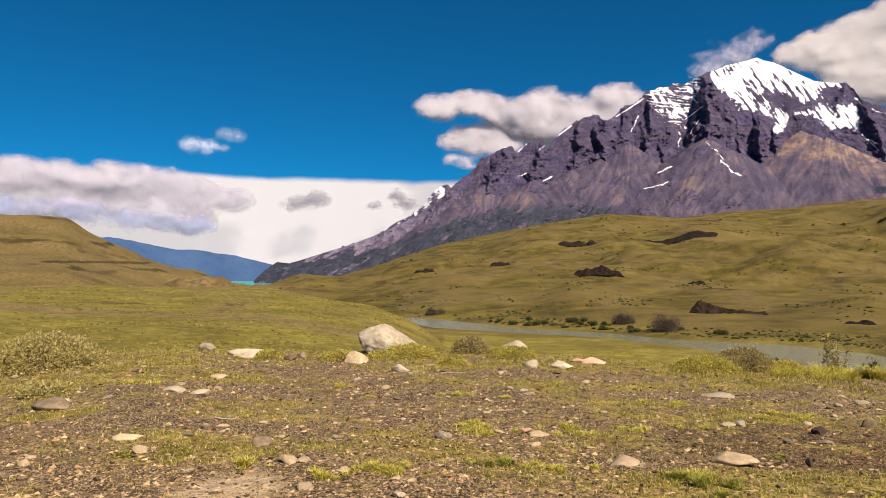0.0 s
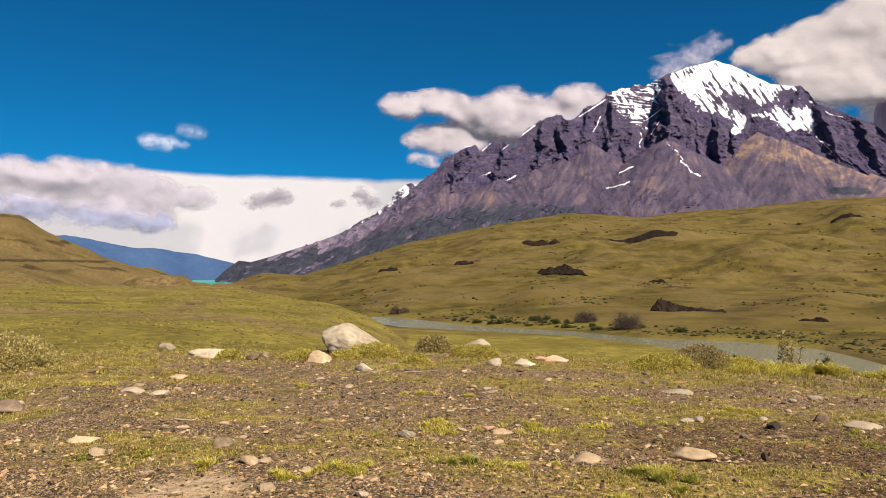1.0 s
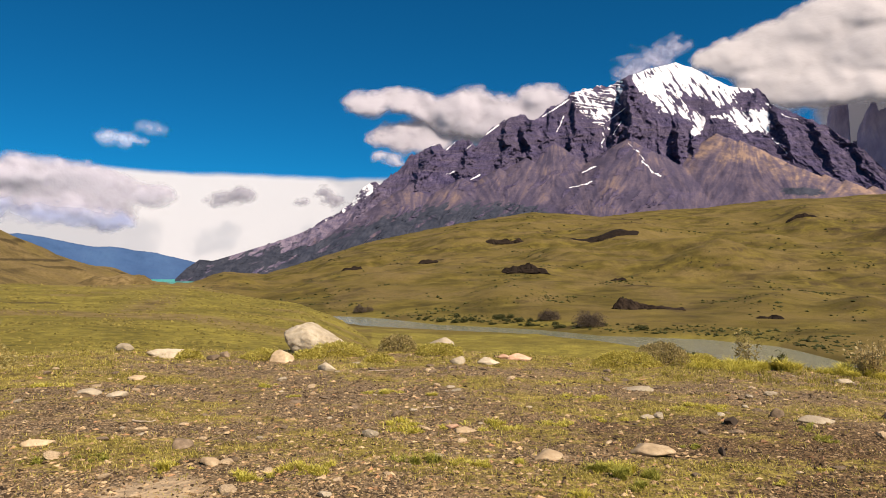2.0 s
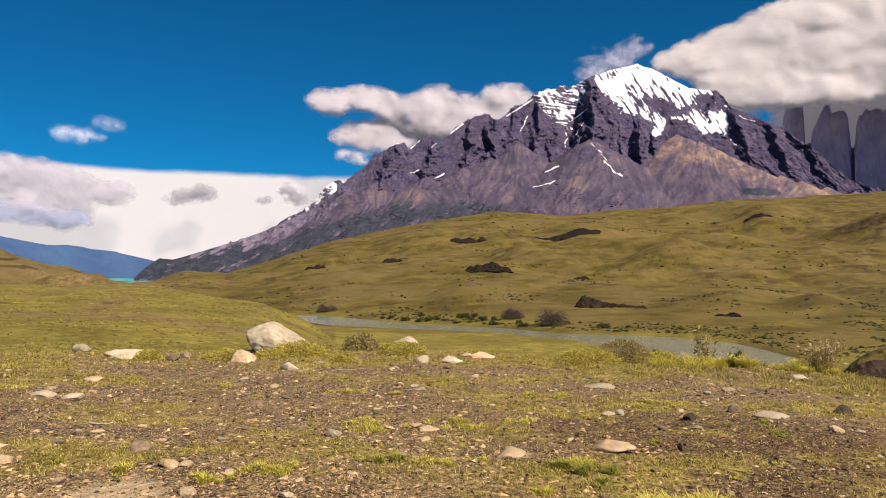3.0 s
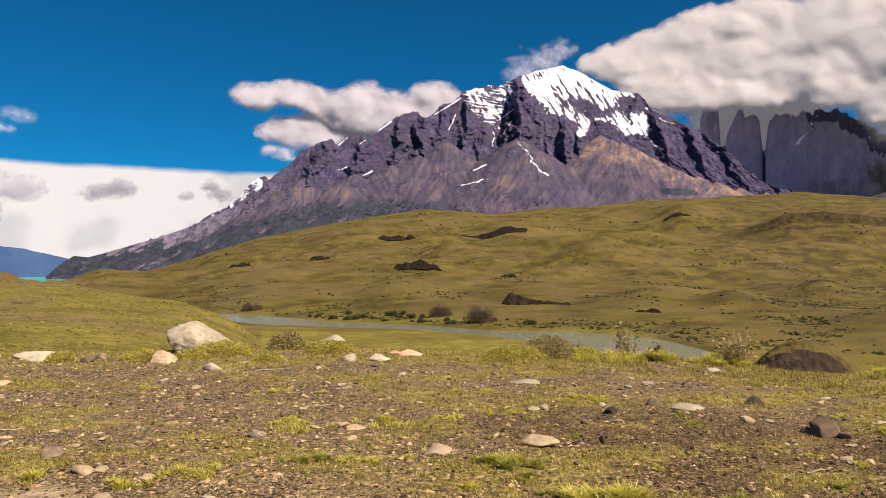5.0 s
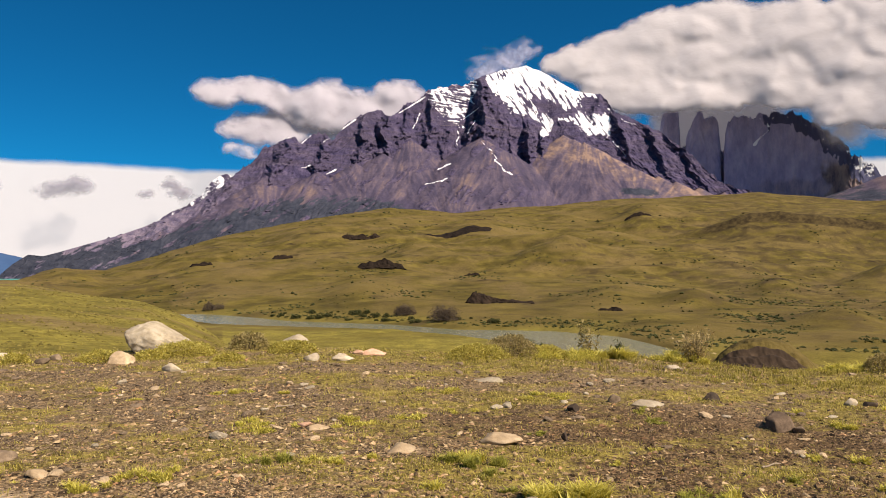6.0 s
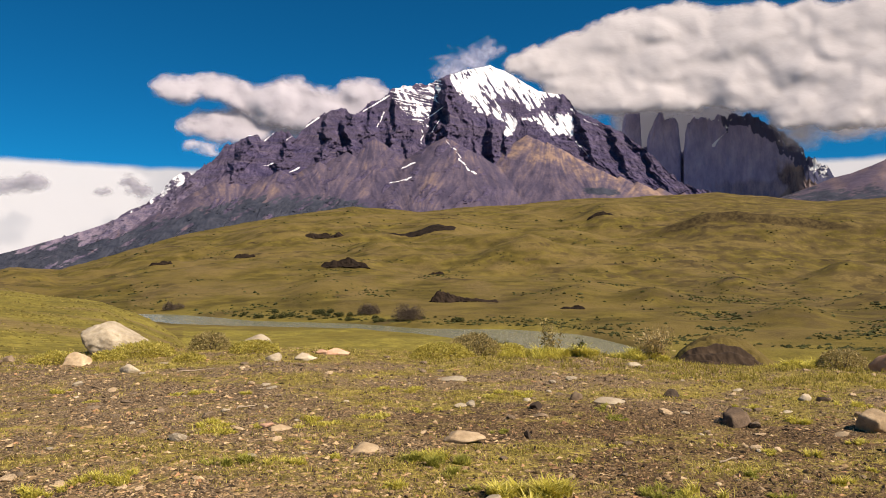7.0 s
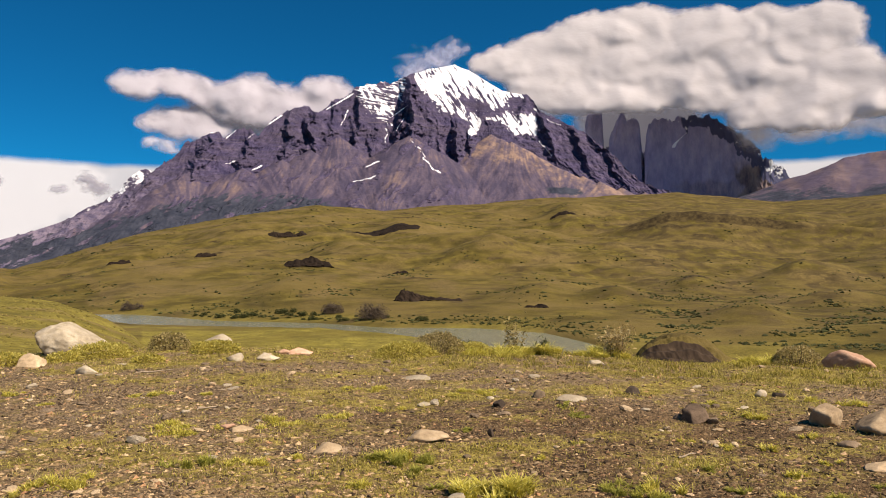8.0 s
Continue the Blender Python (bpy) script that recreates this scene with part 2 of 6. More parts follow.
DARKSTONE = plain_rock_material("dark_basalt", (0.025, 0.019, 0.014), (0.065, 0.048, 0.035), (0.15, 0.11, 0.08), 7.0)
BROWNSTONE = plain_rock_material("brown_stone", (0.05, 0.036, 0.024), (0.14, 0.1, 0.068), (0.3, 0.22, 0.15), 7.0)
GREYSTONE = plain_rock_material("grey_stone", (0.09, 0.067, 0.046), (0.21, 0.155, 0.102), (0.36, 0.28, 0.19), 9.0)
# outcrop rock, darkened in its base colour for the shade on it
OUTCROP = plain_rock_material("dark_outcrop", (0.009, 0.006, 0.004), (0.02, 0.013, 0.0085), (0.042, 0.028, 0.018), 0.25)
# mound's earth face, its shade put into a darker base colour
MOUND = plain_rock_material("brown_mound", (0.02, 0.013, 0.008), (0.045, 0.03, 0.019), (0.085, 0.058, 0.036), 0.2)
# distance haze put into the far hills' base colour as blue
HAZY_HILL = plain_rock_material("hazy_blue_hill", (0.035, 0.08, 0.185), (0.046, 0.1, 0.22), (0.06, 0.125, 0.25), 0.006)
BLADES = leaf_material("grass_blade", (0.17, 0.142, 0.034), (0.42, 0.36, 0.08), (0.76, 0.66, 0.2))
DRY = leaf_material("dry_grass", (0.26, 0.19, 0.08), (0.45, 0.35, 0.16), (0.6, 0.5, 0.28))
CUSHION = leaf_material("cushion_leaf", (0.26, 0.215, 0.04), (0.5, 0.435, 0.085), (0.76, 0.67, 0.22), 5.0)
GREYBUSH = leaf_material("grey_bush_leaf", (0.2, 0.16, 0.06), (0.37, 0.3, 0.12), (0.55, 0.46, 0.23))
DARKBUSH = leaf_material("dark_bush_leaf", (0.04, 0.046, 0.016), (0.075, 0.084, 0.028), (0.12, 0.128, 0.045), 0.2)
PALEBUSH = leaf_material("pale_bush_leaf", (0.27, 0.22, 0.075), (0.5, 0.42, 0.15), (0.74, 0.65, 0.31), 6.0)
TWIG = plain_rock_material("twig", (0.06, 0.042, 0.03), (0.12, 0.09, 0.065), (0.2, 0.16, 0.12), 20.0)
RIVER = water_material("river_water", (0.23, 0.25, 0.16), 0.16, 0.6)
LAKE = water_material("lake_water", (0.03, 0.36, 0.33), 0.5, 0.05)
CLOUD = cloud_material("cloud", (0.405, 0.387, 0.395), 0.42, 0.008, 0.17, 0.6, 1.0, 0.15, 1.0, 110.0)
UNDER_CLOUD = cloud_material("under_cloud", (0.42, 0.395, 0.405), 1.3, 0.006, 0.2, 0.9, 0.95, 0.3)
RIDGE_CLOUD = cloud_material("ridge_cloud", (0.335, 0.322, 0.358), 0.6, 0.008, 0.16, 0.8, 1.0, 0.15, 1.0, 110.0)
WISP = cloud_material("cloud_wisp", (0.5, 0.48, 0.56), 1.3, 0.012, 0.12, 1.4, 0.7)
BASE_CLOUD = cloud_material("base_cloud", (0.45, 0.43, 0.46), 0.8, 0.008, 0.16, 0.6)
THIN_WISP = cloud_material("thin_wisp", (0.75, 0.76, 0.84), 1.2, 0.012, 0.12, 1.2, 0.6)
VALLEY_CLOUD = cloud_material("valley_cloud", (0.36, 0.352, 0.41), 0.7, 0.008, 0.13)
# small clouds in shade; the shade is put into a darker base colour
SHADE_CLOUD = cloud_material("shade_cloud", (0.25, 0.248, 0.29), 0.6, 0.01, 0.18, 0.6, 0.95)
# darker blue-grey layer that paints the valley cloud's shaded underside
SHADE_BASE_CLOUD = cloud_material("shade_base_cloud", (0.25, 0.28, 0.4), 0.8, 0.01, 0.3, 0.6, 0.85)
# low white haze and cloud as one sheet, bright mostly by emission
HAZE_SHEET = cloud_material("white_haze_sheet", (0.93, 0.93, 0.95), 0.3, 0.0015, 0.52, 0.4, 1.0, 0.0, 0.2)


# ---- mesh helpers ----
def mesh_of(name, verts, faces, material, attrs=None, shade=True):
    """A mesh from arrays: faces is an array of quads or triangles."""
    verts = np.asarray(verts, np.float32)
    faces = np.asarray(faces, np.int32)
    k = faces.shape[1]
    me = bpy.data.meshes.new(name)
    me.vertices.add(len(verts))
    me.vertices.foreach_set("co", verts.ravel())
    me.loops.add(faces.size)
    me.loops.foreach_set("vertex_index", faces.ravel())
    me.polygons.add(len(faces))
    me.polygons.foreach_set("loop_start", np.arange(0, faces.size, k, dtype=np.int32))
    me.polygons.foreach_set("use_smooth", np.full(len(faces), shade))
    me.update(calc_edges=True)
    for key, values in (attrs or {}).items():
        a = me.attributes.new(key, "FLOAT", "POINT")
        a.data.foreach_set("value", np.asarray(values, np.float32).ravel())
    me.materials.append(material)
    return me


def grid_faces(rows, cols, wrap=False):
    i = np.arange(rows * cols).reshape(rows, cols)
    if wrap:
        i = np.concatenate([i, i[:, :1]], 1)
    return np.stack([i[:-1, :-1], i[:-1, 1:], i[1:, 1:], i[1:, :-1]], -1).reshape(-1, 4)


# ---- the lie of the land: one sheet, by direction and distance from the tripod ----
WATER_Z = -22.0
# degrees: crest of the knoll (height at 12 m), slope behind the knoll (height at 26 m), hillock (distance, elevation),
# near and far bank of the river (distances), skyline of the hills (distance, elevation)
LAND = np.array([
    (-60, 0.05, -1.6, 115, -0.3, 300, 330, 700, 4.0),
    (-31, 0.04, -1.6, 115, -0.3, 300, 330, 700, 4.2),
    (-27.2, 0.1, -1.6, 115, -0.45, 300, 330, 700, 4.15),
    (-24.1, 0.15, -1.6, 115, -0.5, 300, 330, 700, 2.3),
    (-20.3, 0.19, -1.6, 115, -0.55, 320, 350, 760, 1.0),
    (-15.5, 0.14, -1.8, 112, -0.6, 400, 430, 900, -0.55),
    (-13.2, 0.12, -1.9, 108, -0.7, 450, 490, 1250, -0.62),
    (-11, 0.1, -2.0, 105, -0.9, 560, 600, 1500, 0.25),
    (-8, 0.09, -2.1, 100, -1.45, 540, 560, 1500, 0.1),
    (-5.4, 0.09, -2.3, 92, -1.95, 420, 430, 1500, 0.85),
    (-2.8, 0.09, -2.6, 85, -3.15, 365, 425, 1500, 1.7),
    (-0.5, 0.09, -3.0, 75, -4.5, 340, 415, 1500, 2.45),
    (5, 0.09, -4.0, 75, -9.5, 318, 350, 1550, 3.6),
    (9, 0.06, -4.5, 75, -12, 305, 334, 1600, 4.4),
    (12.5, 0.0, -4.5, 75, -12, 293, 322, 1600, 4.85),
    (17.7, -0.05, -4.5, 75, -12, 270, 292, 1600, 4.6),
    (21, -0.07, -4.5, 75, -12, 247, 290, 1650, 4.95),
    (25, -0.09, -4.5, 75, -12, 208, 287, 1700, 5.1),
    (30, -0.1, -4.5, 75, -12, 203, 267, 1750, 5.4),
    (34.3, -0.13, -4.5, 75, -12, 207, 222, 1800, 5.5),
    (40, -0.2, -4.5, 75, -12, 205, 215, 1800, 5.7),
    (46.5, -0.16, -4.5, 75, -12, 205, 215, 1800, 4.8),
    (53, -0.12, -4.5, 75, -12, 205, 215, 1800, 4.95),
    (90, -0.1, -4.5, 75, -12, 205, 215, 1800, 5.0)], float)
MESA = np.array(((33, 2.0), (34.2, 2.59), (37.5, 3.6), (39.2, 4.15), (41.2, 4.2), (43.9, 3.85), (47.5, 3.26), (53.3, 2.6), (62, 2.2)))
# mounds and scarps on the far hills: azimuth, elevation of the foot, half width, distance, height, bareness
HUMPS = ((32.0, 4.0, 2.6, 1350, 20, 0.5), (26.0, 1.0, 3.5, 800, 14, 0.3), (35.2, -1.6, 2.8, 420, 8, 0.5), (49.0, 1.2, 4.0, 700, 18, 0.4), (14.5, 1.8, 3.0, 900, 14, 0.2), (7.0, 2.2, 3.0, 1200, 15, 0.2), (20.0, 3.0, 4.0, 1250, 18, 0.3),
         (45.0, -2.0, 3.0, 340, 6, 0.48), (50.5, -0.5, 4.0, 470, 9, 0.45), (-18.6, 0.0, 4.6, 258, 17.5, 0.51), (2.0, 0.3, 2.5, 900, 7, 0.2), (29.5, -2.2, 2.6, 420, 5, 0.3), (10.0, -2.0, 3.0, 450, 5, 0.2), (41.0, 0.6, 2.4, 620, 9, 0.4))
COL_AZ = np.concatenate([np.arange(-36, 59.001, 0.15), np.arange(62, 323, 4.0)])
ROW_R = np.exp(np.concatenate([np.linspace(math.log(1.2), math.log(200), 240)[:-1], np.linspace(math.log(200), math.log(1900), 330)[:-1], np.linspace(math.log(1900), math.log(4950), 24)]))


def land():
    az = np.where(COL_AZ > 180, COL_AZ - 360, COL_AZ)
    f = [np.interp(np.where(az < -36, np.where(az < -100, 90, -60), az), LAND[:, 0], LAND[:, k]) for k in range(1, 9)]
    crest, slope, hr, hel, nb, fb, sr, sel = f
    z = np.empty((len(ROW_R), len(az)))
    lr = np.log(ROW_R)
    for j in range(len(az)):
        zs = height(sel[j], sr[j])
        low = min(zs, WATER_Z + 4)
        rr = [1.0, 4.0, 12.0, 13.6, 26, hr[j] * 0.75, hr[j], hr[j] * 1.35, nb[j] - 6, nb[j] + 4, fb[j] - 4, fb[j] + 8]
        zz = [0.0, 0.0, crest[j], crest[j] - 0.12, slope[j], height(hel[j] - 0.7, hr[j] * 0.75), height(hel[j], hr[j]), max(WATER_Z + 1.2, height(hel[j], hr[j]) - 9), WATER_Z + 0.9, WATER_Z - 1.2, WATER_Z - 1.2, WATER_Z + 1.0]
        e0 = math.degrees(math.atan2(WATER_Z + 1.0 - EYE_Z, fb[j] + 8))
        for s in (0.08, 0.18, 0.3, 0.45, 0.6, 0.8, 1.0):
            r = fb[j] + 8 + (sr[j] - fb[j] - 8) * s
            rr.append(r)
            zz.append(height(e0 + (sel[j] - e0) * s ** 0.62, r))
        rr += [sr[j] * 1.12, sr[j] * 1.45, max(2300, sr[j] * 1.7), 4950]
        zz += [zs - 0.01 * sr[j] - 2, min(zs, WATER_Z + 0.6 * max(0.0, zs - WATER_Z)) - 6, WATER_Z - 3, WATER_Z - 3]
        z[:, j] = np.interp(lr, np.log(rr), zz)
    k = np.hanning(13)[1:-1] / 6.0
    zp = np.pad(z, ((5, 5), (0, 0)), mode="edge")
    z = np.where(ROW_R[:, None] > 200, sum(k[i] * zp[i:i + len(z)] for i in range(11)), z)
    k = np.array([1, 4, 6, 4, 1]) / 16.0
    zp = np.pad(z, ((2, 2), (0, 0)), mode="edge")
    z = sum(k[i] * zp[i:i + len(z)] for i in range(5))
    A, R = np.meshgrid(az, ROW_R)
    X, Y = polar(A, R)
    soil = np.zeros_like(z)
    for a, e, w, r, h, bare in HUMPS:
        d = np.exp(-np.abs((A - a) / w) ** (4 if bare > 0.5 else 2) * 1.6)
        q = (R - r) / (0.16 * r)
        prof = np.where(q < 0, np.exp(-(q * 2.2) ** 2), np.exp(-(q * 1.1) ** 2))
        z = z + h * d * prof * (1 + (0.1 * fbm(A / 1.3, R / 40.0, 4, 22) if bare > 0.5 else 0))
        soil = np.maximum(soil, bare * d * np.exp(-(q * 1.6) ** 2))
    bank = smooth(0, 1, (R - fb[None] - 8) / 60.0)
    relief = fbm(X / 140.0, Y / 140.0, 5, 3, 0.48) * 15 + fbm(X / 420.0, Y / 420.0, 4, 11, 0.4) * 26 - 5 * np.abs(fbm(X / 220.0, Y / 130.0, 4, 19, 0.4))
    fade = 1 - 0.75 * smooth(0.75, 0.98, R / sr[None])
    z = z + relief * bank * fade * (R < 2600) * smooth(300, 900, R)
    z = z + fbm(X / 45.0, Y / 45.0, 4, 5) * 1.6 * smooth(20, 120, R) * np.where(R < nb[None] - 10, 1, bank) * (R < 2600)
    z = z + fbm(X / 1.7, Y / 1.7, 5, 21) * 0.055 * (1 - smooth(14, 40, R)) + fbm(X / 9, Y / 9, 3, 8) * 0.12 * smooth(14, 40, R)
    # a long flat-topped hill with a scarp under its rim, before the farther skyline
    rim = np.interp(az, MESA[:, 0], MESA[:, 1])[None]
    back = 1090 + 14 * fbm(A / 5.0, R / 700.0, 2, 15) - R
    mesa = height(rim, 1090) + 1.2 * fbm(X / 30.0, Y / 30.0, 4, 18) - np.where(back > 0, 1.1 * np.minimum(back, 11) + 0.42 * np.maximum(back - 11, 0), -0.16 * back)
    mesa = np.where((A > 33) & (A < 62) & (R > 600) & (R < 1900), mesa, -99)
    soft = np.maximum(mesa, z) + 2.5 * np.exp(-((mesa - z) / 6.0) ** 2)
    rimmed = smooth(-1, 2, mesa - z) * np.exp(-((back - 6) / 10.0) ** 2) * smooth(34.5, 38, A) * smooth(52, 45, A)
    z = np.where(mesa > -90, soft, z)
    # terraces: low broken scarps that run along the hillsides
    tread = (z + 9 * fbm(X / 170.0, Y / 170.0, 4, 27)) / 17.0
    lip = np.exp(-((tread - np.floor(tread) - 0.5) / 0.09) ** 2) * smooth(0.02, 0.35, fbm(X / 120.0, Y / 70.0, 4, 28)) * bank * smooth(400, 520, R) * (R < 1700) * smooth(-8, -4, A)
    z = z + 1.3 * lip
    # cover
    veg = 0.4 + 0.1 * smooth(1.5, 4.0, X) * smooth(5.8, 7.2, R) + 0.55 * fbm(X / 1.5, Y / 0.8, 4, 31) + 0.5 * fbm(X / 5.0, Y / 3.0, 3, 40) + 0.13 * smooth(8.0, 11.5, R) - 0.02 * (1 - smooth(4, 8, R))
    far = smooth(13, 30, R)
    sand = np.exp(-((X + 1.28) / 0.36) ** 2 - ((Y - 4.6) / 0.5) ** 2) + 0.8 * np.exp(-((X - 1.3) / 0.2) ** 2 - ((Y - 5.3) / 0.16) ** 2)
    veg = veg - 0.8 * sand
    grit = smooth(0.3, 3.2, X + 0.8 * fbm(X / 1.2, Y / 1.2, 3, 12)) * smooth(9.0, 6.5, R)
    veg = np.clip(np.maximum(veg, far * 1.2), 0, 1.2)
    steep = np.gradient(z, axis=0) / np.gradient(ROW_R)[:, None]
    soil = np.maximum(soil, 0.55 * smooth(0.5, 0.85, steep) * smooth(200, 400, R))
    soil = np.maximum(soil, 0.4 * smooth(0.12, 0.5, fbm(X / 240.0, Y / 80.0, 5, 61)) * smooth(60, 300, R))
    soil = np.maximum(soil, 0.46 * smooth(0.15, 0.45, fbm(A / 5.0 + 3, z / 7.0, 4, 63)) * smooth(180, 400, R))
    soil = np.maximum(soil, 0.42 * smooth(0.1, 0.42, fbm(X / 16.0, Y / 11.0, 4, 64)) * smooth(22, 45, R) * (R < 160) * (A < 6))
    straw = 0.95 * smooth(-9, -15, A) * smooth(150, 240, R) * (0.7 + 0.5 * fbm(X / 70.0, Y / 30.0, 4, 24))
    ledge = np.sin((z + 6 * fbm(X / 60.0, Y / 60.0, 4, 27)) / 3.4) * smooth(-10, -14, A) * smooth(270, 330, R) * (R < 900)
    z = z + 0.9 * ledge
    soil = np.maximum(soil, 0.62 * smooth(0.5, 0.95, ledge) * smooth(-0.2, 0.25, fbm(X / 80.0, Y / 40.0, 3, 28)))
    soil = np.maximum(soil, 0.85 * np.exp(-((np.degrees(np.arctan2(z - EYE_Z, R)) - 0.98 + 0.1 * fbm(A / 1.5, R * 0, 3, 29)) / 0.12) ** 2) * smooth(-29.5, -28, A) * smooth(-20.8, -22, A) * (R > 300))
    straw = np.maximum(straw, 0.8 * np.exp(-((A + 19) / 5.5) ** 4 - ((R - 255) / 50.0) ** 2))
    straw = np.maximum(straw, 0.9 * smooth(0.1, 0.35, fbm(X / 22.0, Y / 10.0, 4, 25)) * smooth(25, 50, R) * (R < 200) * (A < 6))
    straw = np.maximum(straw, 0.42 * smooth(-0.05, 0.4, fbm(A / 4.0, z / 9.0, 5, 26, 0.6)) * smooth(250, 500, R))
    soil = np.maximum(soil, np.maximum(1.35 * rimmed, 0.8 * lip))
    # brown heath in long drifts along the slopes, thickened rightward in place of cloud shade
    heath_shade = smooth(-0.05, 0.4, fbm(A / 3.2 + 0.3 * fbm(X / 80.0, Y / 80.0, 3, 23), z / 7.0, 5, 67, 0.6)) * smooth(300, 450, R) * (R < 2200)
    soil = np.maximum(soil, heath_shade * (0.33 + 0.25 * smooth(20, 38, A)))
    # more dark cover to the right, painted for cloud shade on the hills
    soil = np.maximum(soil, 0.44 * smooth(27, 38, A) * smooth(250, 330, R) * (R < 2000))
    soil = np.maximum(soil, 0.38 * smooth(33, 40, A) * smooth(222, 260, R) * smooth(750, 450, R) * (0.7 + 0.9 * fbm(X / 35.0, Y / 18.0, 4, 65)))
    # shade on the hillock's turned-away side, painted with the soil colour
    soil = np.maximum(soil, 0.42 * np.exp(-((A + 2.5) / 2.5) ** 2 - ((R - 78) / 16) ** 2))
    # bare brown turf along the top of the near hillock and in a slanting patch on its side
    up = np.degrees(np.arctan2(z - EYE_Z, R))
    worn = np.exp(-((A + 18.4) / 3.9) ** 4 - ((up + 0.3) / 0.75) ** 4) * smooth(-0.45, 0.1, fbm(X / 14.0, Y / 9.0, 4, 68)) + np.exp(-((A + 16.4) / 2.4) ** 4 - ((up + 2.35 - 0.28 * (A + 16.4)) / 0.55) ** 2) * (0.75 + 0.7 * fbm(X / 5.0, Y / 4.0, 4, 69))
    worn = np.clip(worn, 0, 1) * smooth(24, 40, R) * (R < 300)
    straw = np.maximum(straw, 1.1 * worn)
    soil = np.maximum(soil, 0.52 * worn)
    lush = 0.6 * smooth(0.1, 0.5, fbm(X / 60.0, Y / 40.0, 3, 71) + 0.25) * (R > 160) * (1 - smooth(0, 60, R - fb[None])) * (A > -9) + 0.85 * smooth(14, 26, R) * (1 - smooth(np.where(A > 0, 200, 100), np.where(A > 0, 330, 170), R)) * (A < 24)
    return A, R, X, Y, z, veg, soil, far, lush, sand, grit, straw


A_, R_, X_, Y_, Z_, VEG_, SOIL_, FAR_, LUSH_, SAND_, GRIT_, STRAW_ = land()
NV = int(round((59 + 36) / 0.15)) + 1


def sample(field, x, y):
    x, y = np.asarray(x, float), np.asarray(y, float)
    r = np.clip(np.hypot(x, y), 1.21, 4900)
    c = np.clip((np.degrees(np.arctan2(x, y)) + 36) / 0.15, 0, NV - 1.001)
    q = np.interp(np.log(r), np.log(ROW_R), np.arange(len(ROW_R)))
    i, j = np.floor(q).astype(int), np.floor(c).astype(int)
    u, v = q - i, c - j
    return (field[i, j] * (1 - u) + field[i + 1, j] * u) * (1 - v) + (field[i, j + 1] * (1 - u) + field[i + 1, j + 1] * u) * v


def ground_z(x, y):
    return sample(Z_, x, y)


def build_ground():
    rows, cols = Z_.shape
    verts = np.stack([X_, Y_, Z_], -1).reshape(-1, 3)
    faces = grid_faces(rows, cols, True)[:, ::-1]
    me = mesh_of("ground", verts, faces, GROUND, {"veg": VEG_.ravel(), "soil": SOIL_.ravel(), "far": FAR_.ravel(), "lush": LUSH_.ravel(), "sand": SAND_.ravel(), "grit": GRIT_.ravel(), "straw": STRAW_.ravel()})
    ob = new("ground", me)
    tagged(ob, "stony knoll with sparse yellow-green grass falling to grassy hills", "ground", kind="structure")
    bm = bmesh.new()
    ring = [bm.verts.new(v) for v in verts[:cols]]
    c = bm.verts.new((0, 0, 0))
    for j in range(cols):
        bm.faces.new((c, ring[(j + 1) % cols], ring[j]))
    me2 = bpy.data.meshes.new("ground_underfoot")
    bm.to_mesh(me2)
    bm.free()
    me2.materials.append(GROUND)
    tagged(new("ground_underfoot", me2), "bare stony soil under the tripod", "ground", kind="structure")


build_ground()


def build_water():
    az = np.arange(-3.6, 35.2, 0.2)
    nb = np.interp(az, LAND[:, 0], LAND[:, 5]) - 14
    fb = np.interp(az, LAND[:, 0], LAND[:, 6]) + 14
    rows = []
    for s in np.linspace(0, 1, 8):
        x, y = polar(az, nb + (fb - nb) * s)
        rows.append(np.stack([x, y, np.full_like(x, WATER_Z)], -1))
    v = np.array(rows)
    me = mesh_of("river", v.reshape(-1, 3), grid_faces(8, len(az))[:, ::-1], RIVER)
    tagged(new("river", me), "calm grey-green river winding between grassy banks", "river", kind="structure")
    az = np.arange(-24, -5.9, 0.5)
    v = []
    for r in np.linspace(2050, 4420, 12):
        x, y = polar(az, np.full_like(az, r))
        v.append(np.stack([x, y, np.full_like(x, WATER_Z)], -1))
    me = mesh_of("lake", np.array(v).reshape(-1, 3), grid_faces(12, len(az))[:, ::-1], LAKE)
    tagged(new("lake", me), "strip of bright turquoise glacial lake below blue hills", "lake", kind="structure")


build_water()


# ---- mountains: crests fall away in buttressed cliffs to screes ----
def crest_field(X, Y, ridges, push):
    """Height of the crests spread downhill, and the distance from them. Each ridge: a list of (azimuth, elevation, distance), the drop of its cliffs,
    how far the cliffs reach out, the slope of the screes below and how far they run. push: how far buttresses and gullies shift the cliffs."""
    H = np.full(X.shape, -200.0)
    D = np.full(X.shape, 1e6)
    for nodes, drop, foot, talus, reach in ridges:
        pts = []
        for a, e, r in nodes:
            x, y = polar(a, r)
            pts.append((float(x), float(y), float(height(e, r))))
        for (x0, y0, z0), (x1, y1, z1) in zip(pts, pts[1:]):
            dx, dy = x1 - x0, y1 - y0
            s = np.clip(((X - x0) * dx + (Y - y0) * dy) / (dx * dx + dy * dy), 0, 1)
            d = np.hypot(X - x0 - s * dx, Y - y0 - s * dy)
            dd = np.maximum(d - push * min(1.0, drop / 150) * smooth(8, 120, d) * smooth(460, 240, d), 0)
            h = z0 + s * (z1 - z0) - drop * (1 - np.exp(-(dd / foot) ** 1.25)) - talus * dd - 1.6 * np.maximum(dd - reach, 0)
            D = np.where(h > H, dd, D)
            H = np.maximum(H, h)
    return H, D


